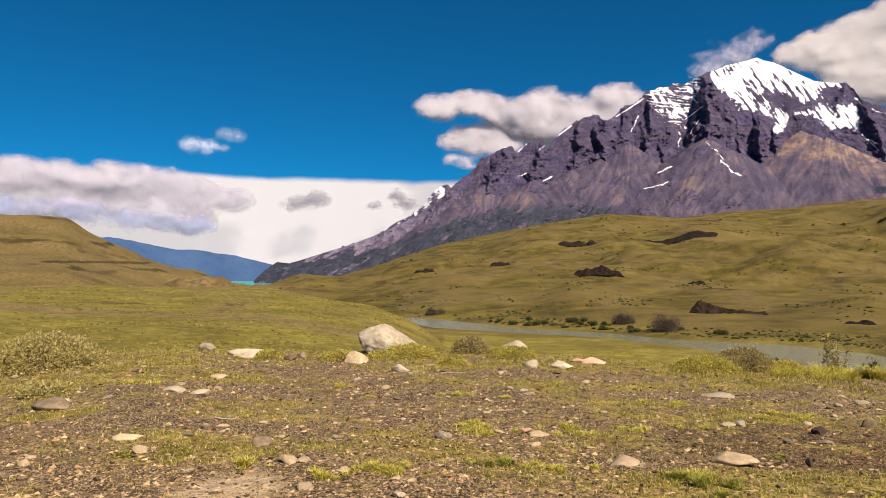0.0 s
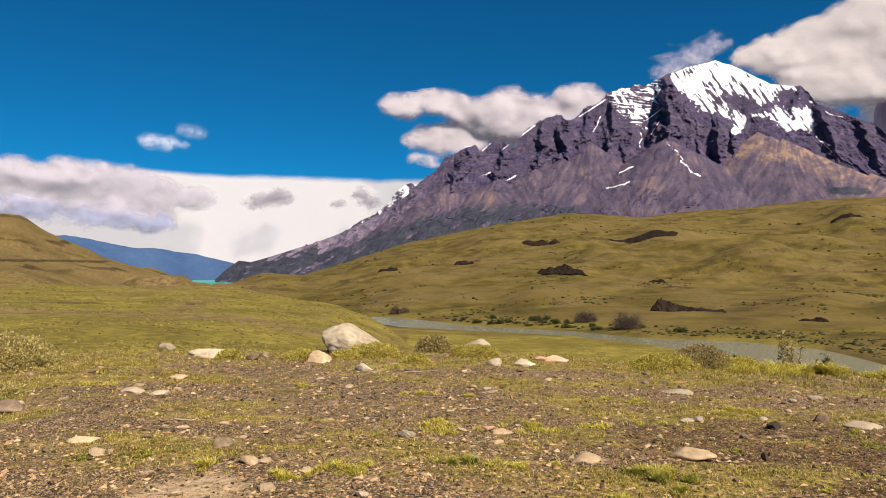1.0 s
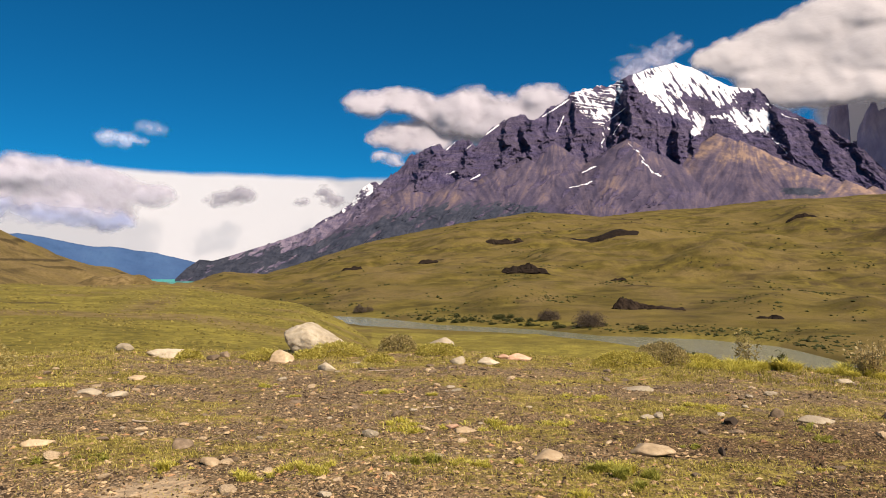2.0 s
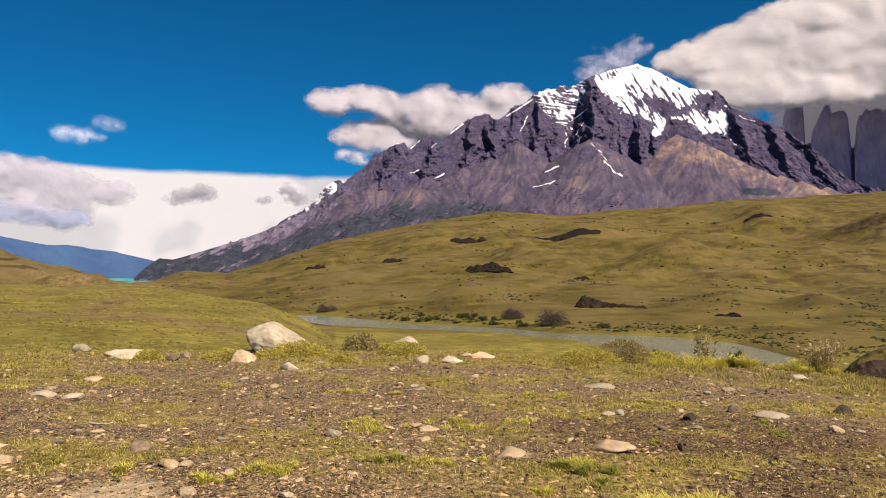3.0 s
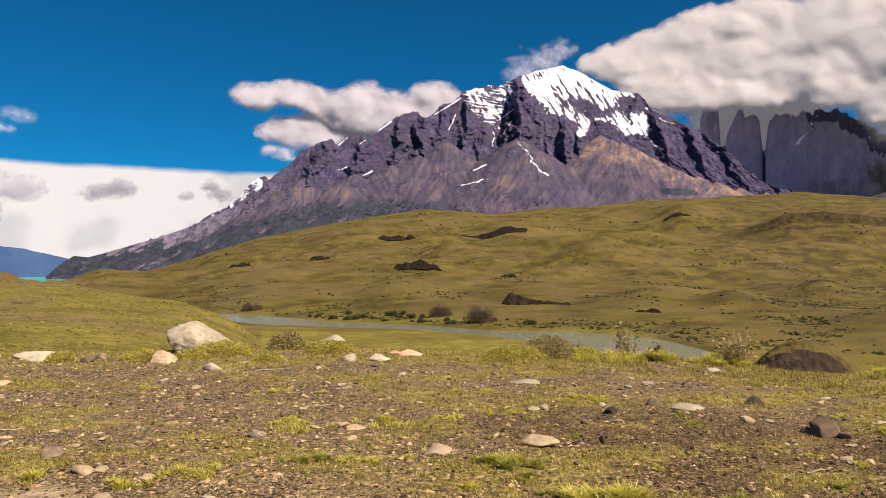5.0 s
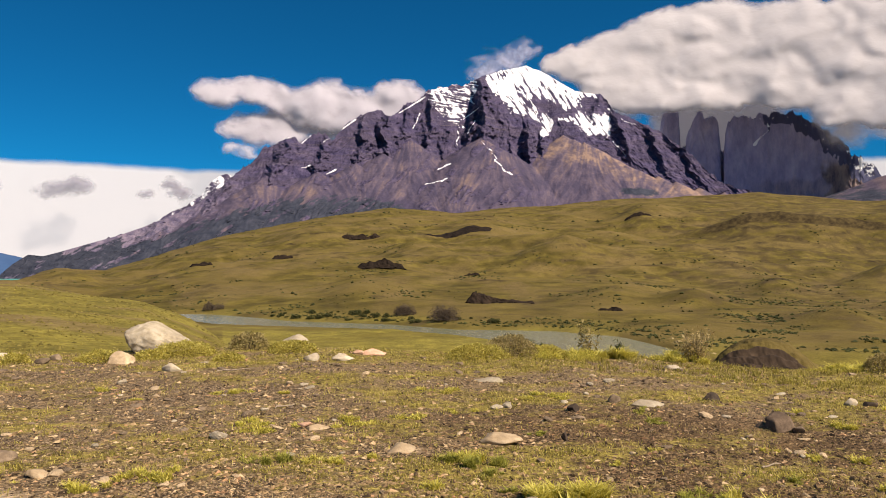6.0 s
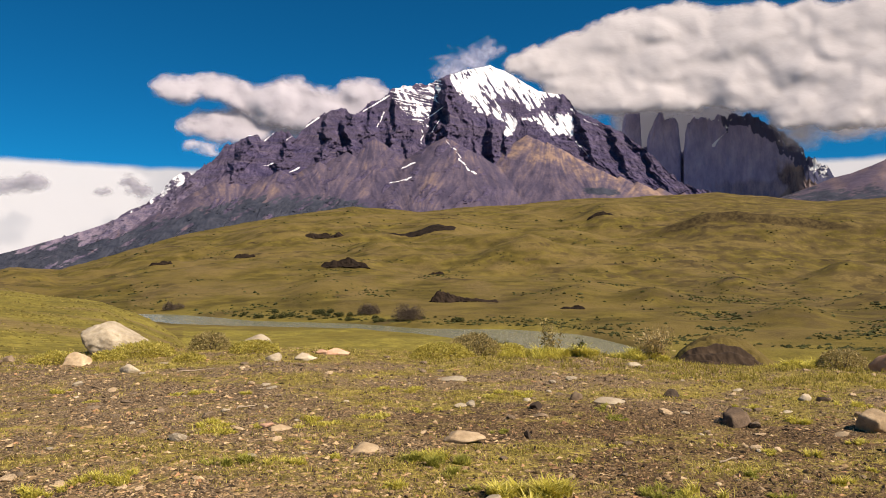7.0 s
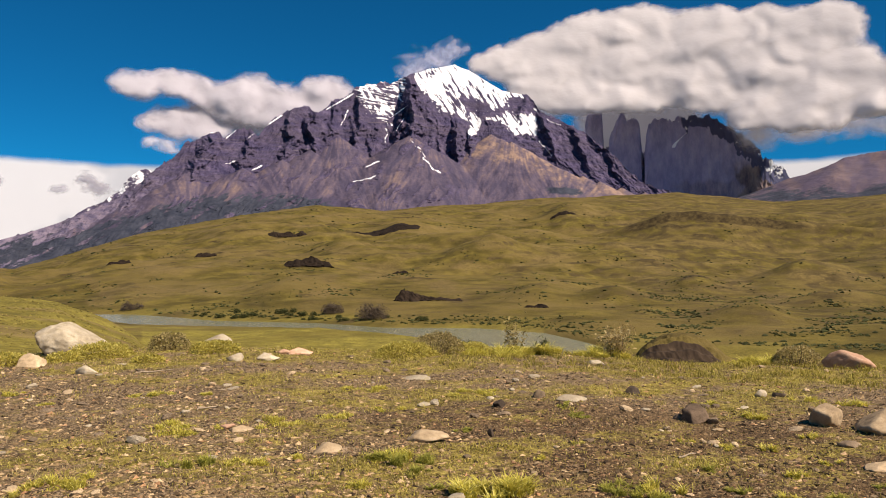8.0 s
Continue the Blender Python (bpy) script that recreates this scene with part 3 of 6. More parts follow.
# snow on the massif, in degrees of azimuth and elevation: outlines of the snowfields, and couloirs and ledges (from, to, half width)
SUMMIT_SNOW = ((19.9, 15.6), (23.0, 17.0), (28.4, 14.5), (29.7, 12.2), (29.5, 10.1), (28.8, 10.4), (28.0, 10.2), (27.0, 11.2), (26.2, 11.5), (25.3, 11.4), (24.95, 10.4), (24.2, 10.1), (24.4, 11.2), (23.9, 11.7), (22.4, 12.1), (21.3, 13.0), (20.3, 14.1))
SHOULDER_SNOW = ((15.4, 13.9), (17.3, 14.8), (19.6, 15.3), (19.5, 14.3), (19.1, 13.3), (18.5, 12.2), (17.9, 10.7), (17.5, 11.3), (16.7, 11.9), (16.2, 12.7))
COULOIRS = ((13.2, 12.1, 15.2, 13.3, 0.15), (14.36, 11.0, 14.9, 12.15, 0.12), (7.5, 9.9, 9.9, 11.6, 0.12), (4.5, 10.0, 5.0, 10.15, 0.16), (5.75, 9.65, 6.4, 10.3, 0.13), (19.8, 10.0, 21.5, 7.75, 0.1), (21.4, 7.8, 22.1, 7.5, 0.17),
            (16.2, 7.8, 17.3, 8.35, 0.17), (29.7, 9.75, 30.7, 8.65, 0.11), (30.3, 11.35, 31.4, 10.95, 0.09),
            (15.3, 6.75, 16.9, 7.1, 0.1), (7.7, 7.45, 8.3, 7.75, 0.18), (18.3, 11.7, 19.6, 12.6, 0.08), (18.6, 10.6, 19.2, 11.6, 0.07), (17.8, 9.7, 17.9, 10.3, 0.1), (5.8, 7.9, 6.5, 8.1, 0.08))

def near_line(A, E, a0, e0, a1, e1):
    da, de = a1 - a0, e1 - e0
    q = np.clip(((A - a0) * da + (E - e0) * de) / (da * da + de * de), 0, 1)
    return np.hypot(A - a0 - q * da, E - e0 - q * de)


def inside_by(A, E, outline):
    """How many degrees a direction lies inside an outline (below 0: outside)."""
    d, odd = np.full(A.shape, 99.0), np.zeros(A.shape, bool)
    for (a0, e0), (a1, e1) in zip(outline, outline[1:] + outline[:1]):
        d = np.minimum(d, near_line(A, E, a0, e0, a1, e1))
        if e0 != e1:
            odd ^= ((e0 > E) != (e1 > E)) & (A < (a1 - a0) * (E - e0) / (e1 - e0) + a0)
    return np.where(odd, d, -d)


# ---- the massif: walls of bedded rock with ribs and chimneys, over cones of scree; degrees of azimuth and elevation ----
CREST = np.array(((-14.4, -0.3), (-13.6, 0.5), (-12.7, 1.15), (-11.8, 1.05), (-10.8, 1.35), (-8.78, 2.02), (-7.14, 2.54), (-5.45, 3.2), (-3.71, 4.0), (-1.91, 4.95), (-0.43, 5.9), (1.07, 7.26), (2.23, 8.33), (3.0, 9.18), (3.99, 9.6), (4.67, 10.21), (5.19, 10.19), (5.6, 9.51),
                  (6.41, 10.13), (7.23, 10.37), (7.76, 10.31), (8.05, 10.03), (9.09, 11.07), (9.93, 11.52), (10.77, 12.02), (11.2, 12.07), (11.84, 12.26), (12.05, 11.94), (12.69, 12.08), (14.2, 12.84), (15.51, 13.62), (15.94, 13.8)))
SUMMIT_CREST = np.array(((18.57, 14.39), (19.46, 14.73), (19.77, 14.9), (20.56, 15.03), (21.22, 15.28), (22.55, 15.44), (23.22, 15.6), (23.66, 15.35), (24.32, 15.14), (25.2, 14.63), (26.08, 14.07), (26.95, 13.59), (28.26, 13.31), (28.92, 13.17),
                         (29.35, 12.73), (29.78, 11.88), (31.07, 11.29), (32.14, 10.88), (33.42, 10.07), (34.26, 9.28), (35.51, 8.31), (36.33, 7.43), (37.15, 6.65), (37.96, 6.12), (39.58, 5.5), (43, 4.0)))
# ribs: head and foot, half width to the shaded and to the sunny side, how far they stand out
RIBS = ((4.67, 10.3, 3.3, 6.1, 0.5, 1.1, 55), (7.7, 10.4, 6.9, 7.4, 0.5, 1.2, 50), (10.7, 12.1, 10.2, 8.4, 0.5, 1.0, 50), (12.3, 12.3, 12.1, 9.2, 0.55, 1.3, 75), (14.2, 12.9, 13.5, 10.0, 0.5, 1.0, 45), (15.75, 13.8, 15.3, 9.8, 0.5, 1.0, 70),
        (16.9, 11.6, 16.7, 7.7, 0.4, 0.7, 28), (19.85, 14.9, 19.75, 9.6, 0.95, 1.6, 170), (18.9, 10.8, 18.3, 7.8, 0.6, 0.8, 55), (21.1, 13.4, 21.5, 8.5, 0.4, 0.6, 42), (21.75, 12.6, 22.1, 8.1, 0.3, 0.5, 32), (23.3, 11.4, 23.35, 8.0, 0.6, 0.8, 80), (24.45, 10.7, 24.3, 8.2, 0.5, 0.8, 60),
        (28.9, 13.2, 28.4, 11.6, 0.5, 0.8, 30), (29.9, 11.9, 31.0, 8.5, 0.5, 1.1, 50), (32.1, 10.9, 33.7, 7.4, 0.5, 1.2, 40), (34.3, 9.3, 36.2, 6.3, 0.4, 1.0, 30), (1.1, 7.3, -1.5, 3.8, 0.6, 1.6, 60), (-3.7, 4.1, -6.0, 2.0, 0.6, 1.6, 45))
# cones of scree: apex, how far it stands before the wall, run in metres for a degree of drop, how brown it is
CONES = ((14.2, 10.15, 14, 112, 0.15), (19.65, 10.3, 10, 112, 0.25), (17.4, 7.6, 20, 116, 0.1), (9.9, 8.3, 14, 112, 0.2), (7.0, 7.6, 14, 112, 0.2), (12.0, 9.1, 12, 112, 0.1), (3.2, 7.2, 16, 112, 0.35), (1.2, 5.9, 16, 112, 0.3), (-1.2, 4.3, 16, 112, 0.2), (-4.2, 3.0, 16, 112, 0.1),
         (22.45, 7.8, 16, 112, 0.3), (21.6, 7.3, 40, 112, 0.2), (26.0, 10.35, 30, 112, 0.9), (26.8, 10.0, 60, 112, 1.0), (27.6, 9.75, 85, 112, 1.0), (28.6, 9.15, 100, 112, 1.0), (29.6, 8.5, 120, 112, 1.0), (30.7, 7.95, 130, 112, 1.0), (31.7, 7.5, 135, 112, 0.9), (33.0, 7.05, 130, 112, 0.85),
         (34.3, 6.6, 120, 112, 0.8), (35.9, 6.1, 100, 112, 0.7), (37.6, 5.7, 80, 112, 0.6), (24.9, 8.6, 20, 112, 0.5))


def massif_paint(A, E, brown, scree):
    el = E
    n = fbm((A + 0.8 * (el - 12) * np.sin(A * 0.62 + 0.8)) / 0.6, el / 0.45, 6, 33, 0.68)
    streak = fbm(A / 1.3, (el + 0.12 * A) / 0.13, 4, 37, 0.6)
    ribs = ridged((A - 0.6 * (el - 13) * np.sign(A - 23.2)) / 0.55, el / 1.6, 4, 29, 0.6) - 0.95
    wob = 0.3 * fbm(A / 0.6, el / 0.5, 5, 39, 0.6)
    snow = np.clip(0.5 + inside_by(A + wob, el + wob, SUMMIT_SNOW) / 0.5, 0, 0.95)
    # rock showing through in slanting rows
    lee = fbm((A - 0.6 * (15 - el)) / 0.3, (el + 0.1 * A) / 1.1, 5, 44, 0.6)
    spot = 1.0 * np.exp(-((A - 24.2 - 0.5 * (13 - el)) / 1.3) ** 2 - ((el - 12.7) / 1.0) ** 2) + 1.9 * np.exp(-((A - 28.2) / 1.25) ** 2 - ((el - 12.45) / 0.65) ** 2) + 0.9 * np.exp(-((A - 26.3) / 1.0) ** 2 - ((el - 11.9) / 0.28) ** 2) + 0.6 * np.exp(-((A - 25.7) / 0.7) ** 2 - ((el - 12.0) / 0.5) ** 2)
    snow = snow - 0.9 * smooth(-0.08, 0.2, lee + 0.25 * ribs + 0.75 * spot - 0.4)
    side = inside_by(A + wob, el + wob, SHOULDER_SNOW)
    ledges = fbm(A / 1.1, (el + 0.2 * A) / 0.11, 3, 38, 0.6)
    snow = np.maximum(snow, np.clip(0.62 + side / 1.1, 0, 0.75) + (side > -0.3) * (0.5 * ledges - 0.34 * smooth(-0.1, 0.5, ribs)))
    for a0, e0, a1, e1, w in COULOIRS:
        along = np.clip(((A - a0) * (a1 - a0) + (el - e0) * (e1 - e0)) / ((a1 - a0) ** 2 + (e1 - e0) ** 2), 0, 1)
        wide = 0.52 * w * (0.35 + 0.65 * along) * (0.9 + 0.35 * fbm(A / 0.35, el / 0.35, 3, 58))
        snow = np.maximum(snow, 0.95 - 0.45 * near_line(A + 0.6 * wob, el + 0.5 * wob, a0, e0, a1, e1) / np.maximum(wide, 0.03) - 0.1 * smooth(0.1, 0.35, n))
    dust = 0.62 * smooth(9.0, 12.5, el) * smooth(0.2, 0.5, streak) * smooth(-0.1, 0.4, n)
    arete = np.exp(-((A - 19.72 - (14.8 - el) * 0.12) / (0.2 + 0.13 * np.clip(14.8 - el, 0, 3))) ** 2) * (el > 11)
    snow = np.clip(np.maximum(snow, dust), 0, 1) * (1 - 0.95 * arete)
    # dark woods and scrub climb the foot in slanting tongues, between streaks of bare scree
    tongue = fbm((A - 1.5 * el) / 1.1, (el + 0.25 * A) / 2.2, 5, 45, 0.6)
    low = np.interp(A, (-17, -9, -3, 1, 5, 9, 12.5, 15), (1.6, 1.9, 3.2, 4.6, 5.6, 5.7, 5.6, 4.2))
    scrub = smooth(0.6, -0.7, el - low + 1.3 * tongue) * (0.85 + 0.9 * tongue) * smooth(18, 14, A)
    scrub = np.maximum(scrub, 0.8 * np.exp(-((A - 31.6) / 1.6) ** 4 - ((el - 6.0 + 0.1 * (A - 31)) / 0.35) ** 2))
    runs = 0.36 + 0.42 * fbm((A + 0.6 * (el - 7) * np.sin(A * 0.9)) / 0.4, el / 1.6, 6, 47, 0.62) + 0.28 * fbm(A / 2.4, el / 1.2, 4, 48)
    runs = runs + 0.55 * brown + 0.35 * np.exp(-((A - 18.5) / 0.8) ** 2 - ((el - 6.9) / 0.6) ** 2) + 0.3 * np.exp(-((A - 8.0) / 0.5) ** 2 - ((el - 7.5) / 0.35) ** 2)
    # pale carries the haze tint painted on the far left flank
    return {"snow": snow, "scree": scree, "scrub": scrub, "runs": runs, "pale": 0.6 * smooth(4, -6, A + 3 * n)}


def build_massif():
    az = np.arange(-14.4, 43, 0.06)
    nodes = np.concatenate([CREST, SUMMIT_CREST])
    snowy = smooth(18.5, 20, az) * smooth(29.3, 28, az)
    jag = np.where(az < 18, 0.3, 0.22) * smooth(-6, 3, az) * (1 - 0.9 * snowy)
    top = np.interp(az, nodes[:, 0], nodes[:, 1]) + jag * (ridged(az / 1.1, az * 0, 5, 61, 0.62) - 1.25)
    base = np.minimum(np.interp(az, LAND[:, 0], LAND[:, 8]) - 1.3, top - 1.0)
    base = np.convolve(np.pad(base, 30, mode="edge"), np.hanning(63)[1:-1] / 31.0, "valid")
    rows = 250
    V, T = np.meshgrid(np.linspace(0, 1, rows), top, indexing="ij")
    A = np.tile(az, (rows, 1))
    E = base + (T - base) * V
    dE = (top - base) / (rows - 1)
    # metres back for each degree up: sheer walls, easier snowfields, long flanks at the low end
    inside = np.maximum(smooth(-0.4, 0.5, inside_by(A, E, SUMMIT_SNOW)), 0.55 * smooth(-0.3, 0.5, inside_by(A, E, SHOULDER_SNOW)))
    steep = 66 + 22 * inside + 45 * smooth(6, -3, A)
    wall = 3540 + 66 * (base - 8) + 7 * (A - 20) + np.cumsum(steep * dE, 0)
    wob = 0.75 * fbm(A / 1.5, E / 1.3, 5, 52, 0.55)
    bare = 1 - 0.62 * inside
    for a0, e0, a1, e1, dark, sunny, out in RIBS:
        t = (E - e1) / (e0 - e1)
        d = A + wob - (a1 + (a0 - a1) * np.clip(t, -0.4, 1.2))
        tent = np.clip(1 - np.where(d < 0, -d / dark, d / sunny), 0, 1)
        wall = wall - 1.2 * out * tent ** 1.2 * smooth(1.1, 0.75, t) * smooth(-0.5, 0.3, t)
    # chimneys and flutes lean outwards from the summit
    lean = A - (E - 12) * (0.75 * smooth(16, 6, A) - 0.85 * smooth(25, 31, A))
    wall = wall - bare * 19 * (ridged((lean + 0.7 * wob) / 1.9, E / 4.5, 6, 71, 0.58) - 1.0)
    wall = wall - bare * 8 * (ridged((lean + 0.5 * wob) / 0.5, E / 2.6, 4, 77, 0.6) - 1.0)
    wall = wall - 15 * (ridged((A + 0.35 * wob) / 0.85, E / 7.0, 3, 79, 0.5) - 1.0) * smooth(18.5, 20, A) * smooth(26.5, 25, A) * smooth(12.6, 11.6, E)
    # beds of rock weathered into ledges, tilted a little
    bed = (E + 0.06 * A + 0.22 * fbm(A / 2.0, E / 1.5, 4, 14)) / 0.52
    step = bed - np.floor(bed)
    wall = wall + bare * 4 * (smooth(0.0, 0.2, step) - step) + bare * 4 * fbm(A / 0.22, E / 0.4, 4, 88, 0.6)
    front, brown = np.full(A.shape, 1e6), np.zeros(A.shape)
    col = lambda a: int(round((a + 14.4) / 0.06))
    rill = fbm(A / 1.3, E / 1.6, 4, 15, 0.45)
    for k, (a, e, out, run, tan) in enumerate(CONES):
        j = min(max(col(a), 0), len(az) - 1)
        apex = float(np.interp(e, E[:, j], wall[:, j])) - out
        x = (A - a) * math.pi / 180 * 3600
        d = np.maximum((e - E) * run, 0)
        turn = x / np.maximum(d, 30)
        d = d * (1 + 0.035 * (ridged(turn * 2.6 + k, E / 3.5, 4, 30 + k % 7, 0.5) - 1.0)) + 9 * rill * smooth(0.1, 0.6, e - E)
        c = np.where(d > np.abs(x), apex - np.sqrt(np.maximum(d * d - x * x, 0)), 1e6)
        near = c < front
        front = np.where(near, c, front)
        brown = np.where(near, tan * smooth(2.9, 0.8, e - E + 1.0 * fbm(A / 1.4, E / 0.6, 4, 42)), brown)
    front = front - 15 * (ridged((A - 0.9 * (E - 7)) / 2.8, E / 4.0, 4, 18, 0.5) - 1.0) * (front < 9e5)
    # crags that break through the screes in slanting rows
    crag = smooth(0.0, 0.4, ridged((A - 0.85 * (E - 7) + 0.5 * wob) / 0.8, E / 3.2, 4, 91, 0.5) - 1.05) * smooth(0.0, 0.25, fbm(A / 2.4, E / 1.1, 4, 93) + 0.06) * smooth(26, 22, A) * (front < 9e5)
    front = front - 11 * crag
    scree = (1 - 0.85 * crag) * smooth(-4, 26, wall - front + 14 * fbm(A / 0.4, E / 0.4, 4, 16))
    R = np.minimum(wall, front) - 2.0 * fbm(A / 0.2, E / 0.2, 3, 17) * (1 - inside)
    brown = brown * (0.75 + 0.8 * fbm((A + 1.7 * E) / 0.9, (E - 0.3 * A) / 0.5, 5, 43, 0.6))
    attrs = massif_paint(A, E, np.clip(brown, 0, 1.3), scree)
    x, y = polar(A, R)
    grid = np.stack([x, y, height(E, R)], -1)
    skirt = np.stack([*polar(az, R[0] - 500), np.full(len(az), -40.0)], -1)[None]
    x, y = polar(az, R[-1] + 60)
    back = np.stack([x, y, grid[-1, :, 2] - 25], -1)[None]
    foot = np.stack([*polar(az, R[-1] + 420), np.full(len(az), -40.0)], -1)[None]
    verts = np.concatenate([skirt, grid, back, foot]).reshape(-1, 3)
    attrs = {k: np.concatenate([v[:1], v, v[-1:], v[-1:]]).ravel() for k, v in attrs.items()}
    split_mountain("mountain", "dark purple-grey rock massif with a snow-covered summit above brown screes", verts, grid_faces(rows + 3, len(az))[:, ::-1], attrs)


def split_mountain(name, label, verts, faces, attrs):
    """One mountain with its snow, screes and rock as parts."""
    thing = new(name)
    snowy, loose = attrs["snow"].ravel()[faces].mean(1) > 0.5, attrs["scree"].ravel()[faces].mean(1) > 0.5
    for key, sel, words in (("snowfield", snowy, "white snow lying in patches"), ("scree_slope", loose & ~snowy, "brown loose scree"), ("rock_face", ~loose & ~snowy, "dark layered rock")):
        if sel.sum() < 20:
            continue
        used, inv = np.unique(faces[sel], return_inverse=True)
        ob = new(key, mesh_of(key, verts[used], inv.reshape(-1, 4), MOUNTAIN_ROCK, {k: v.ravel()[used] for k, v in attrs.items()}))
        ob.parent = thing
        tagged(ob, words)
    return tagged(thing, label, "mountain")


build_massif()


def build_mountain(name, label, ridges, az0, az1, step, r0, r1, rows, flute, paint):
    """A lesser mountain: its crests spread downhill in buttressed slopes."""
    az = np.arange(az0, az1, step)
    rr = np.linspace(r0, r1, rows)
    A, R = np.meshgrid(az, rr)
    wx = fbm(A / 3.0, R / 300.0, 4, 51)
    X, Y = polar(A, R)
    Xw, Yw = X + 45 * fbm(X / 260.0, Y / 260.0, 4, 52), Y + 45 * fbm(X / 260.0, Y / 260.0, 4, 57)
    slant = A + (R - 3850) / 200.0 * 1.1 * np.sin(A * 0.62 + 0.8 + wx)
    gul = ridged(slant / 3.0 + 0.5 * wx, R / 800.0, 3, 61, 0.5)
    fine = ridged(slant / 1.0 + 0.6 * wx, R / 300.0, 4, 77, 0.5)
    H, D = crest_field(Xw, Yw, ridges, flute * ((gul - 1.0) * 46 + (fine - 0.9) * 21))
    rough = fbm(X / 120.0, Y / 120.0, 6, 88, 0.5)
    cliff = smooth(420, 160, D)
    H = H + flute * rough * (5 + 9 * cliff) + flute * np.where(A < 18, 22, 8) * (ridged(X / 50.0, Y / 50.0, 4, 90, 0.6) - 1.0) * smooth(140, 10, D)
    z = np.maximum(H, -60)
    split_mountain(name, label, np.stack([X, Y, z], -1).reshape(-1, 3), grid_faces(rows, len(az))[:, ::-1], paint(A, R, z))


def paint_back(A, R, z):
    el = np.degrees(np.arctan2(z - EYE_Z, R))
    n = fbm(A / 0.8, R / 170.0, 4, 35)
    return {"snow": 0.45 * smooth(2.6, 4.6, el + n) + 0.45 * n, "scree": 0.2 + 0 * z, "scrub": 0 * z, "runs": 0.4 + 0 * z}


def paint_slope(A, R, z):
    el = np.degrees(np.arctan2(z - EYE_Z, R))
    n = fbm(A / 2.2, R / 170.0, 4, 36)
    return {"snow": 0 * z, "scree": 0.75 + 0.25 * n, "scrub": 0.6 * smooth(6.2, 4.9, el + n), "runs": 0.6 + 0.4 * fbm(A / 0.8, R / 300.0, 4, 49)}


build_mountain("snowy_peak", "small jagged far peak streaked with snow", ((((-12, 0.8, 4300), (-9, 1.8, 4320), (-5.5, 3.15, 4350), (-3.6, 4.25, 4350), (-2.6, 4.7, 4350), (-1.6, 5.6, 4350), (-0.7, 6.75, 4350), (0.25, 7.2, 4350), (1.0, 6.8, 4350), (3, 6, 4350)), 160, 90, 0.6, 9999),), -14, 5, 0.08, 3950, 4420, 110, 0.5, paint_back)
build_mountain("bare_mountain", "smooth brown scree mountainside beyond the green hills", ((((44, 3.2, 3300), (46.4, 5.0, 3300), (49, 6.45, 3320), (51, 7.5, 3350), (53.3, 7.75, 3400), (57, 8.0, 3450), (63, 7, 3500)), 10, 120, 0.36, 9999),), 43.5, 62, 0.12, 2500, 3560, 140, 0.4, paint_slope)


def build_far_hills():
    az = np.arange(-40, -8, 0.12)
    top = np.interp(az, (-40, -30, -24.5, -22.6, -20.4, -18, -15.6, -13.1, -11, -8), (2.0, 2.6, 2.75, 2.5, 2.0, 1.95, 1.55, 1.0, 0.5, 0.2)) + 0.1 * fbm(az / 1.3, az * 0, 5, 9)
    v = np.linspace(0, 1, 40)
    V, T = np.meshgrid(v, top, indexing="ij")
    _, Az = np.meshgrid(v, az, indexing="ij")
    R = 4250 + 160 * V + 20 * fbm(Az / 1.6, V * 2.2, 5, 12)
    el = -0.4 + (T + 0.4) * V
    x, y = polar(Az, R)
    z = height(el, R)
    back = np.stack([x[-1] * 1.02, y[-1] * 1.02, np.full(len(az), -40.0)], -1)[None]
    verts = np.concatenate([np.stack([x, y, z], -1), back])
    me = mesh_of("far_hills", verts.reshape(-1, 3), grid_faces(41, len(az))[:, ::-1], HAZY_HILL)
    tagged(new("far_hills", me), "low forested hills across the lake, blue haze in their colour", "hills")


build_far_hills()


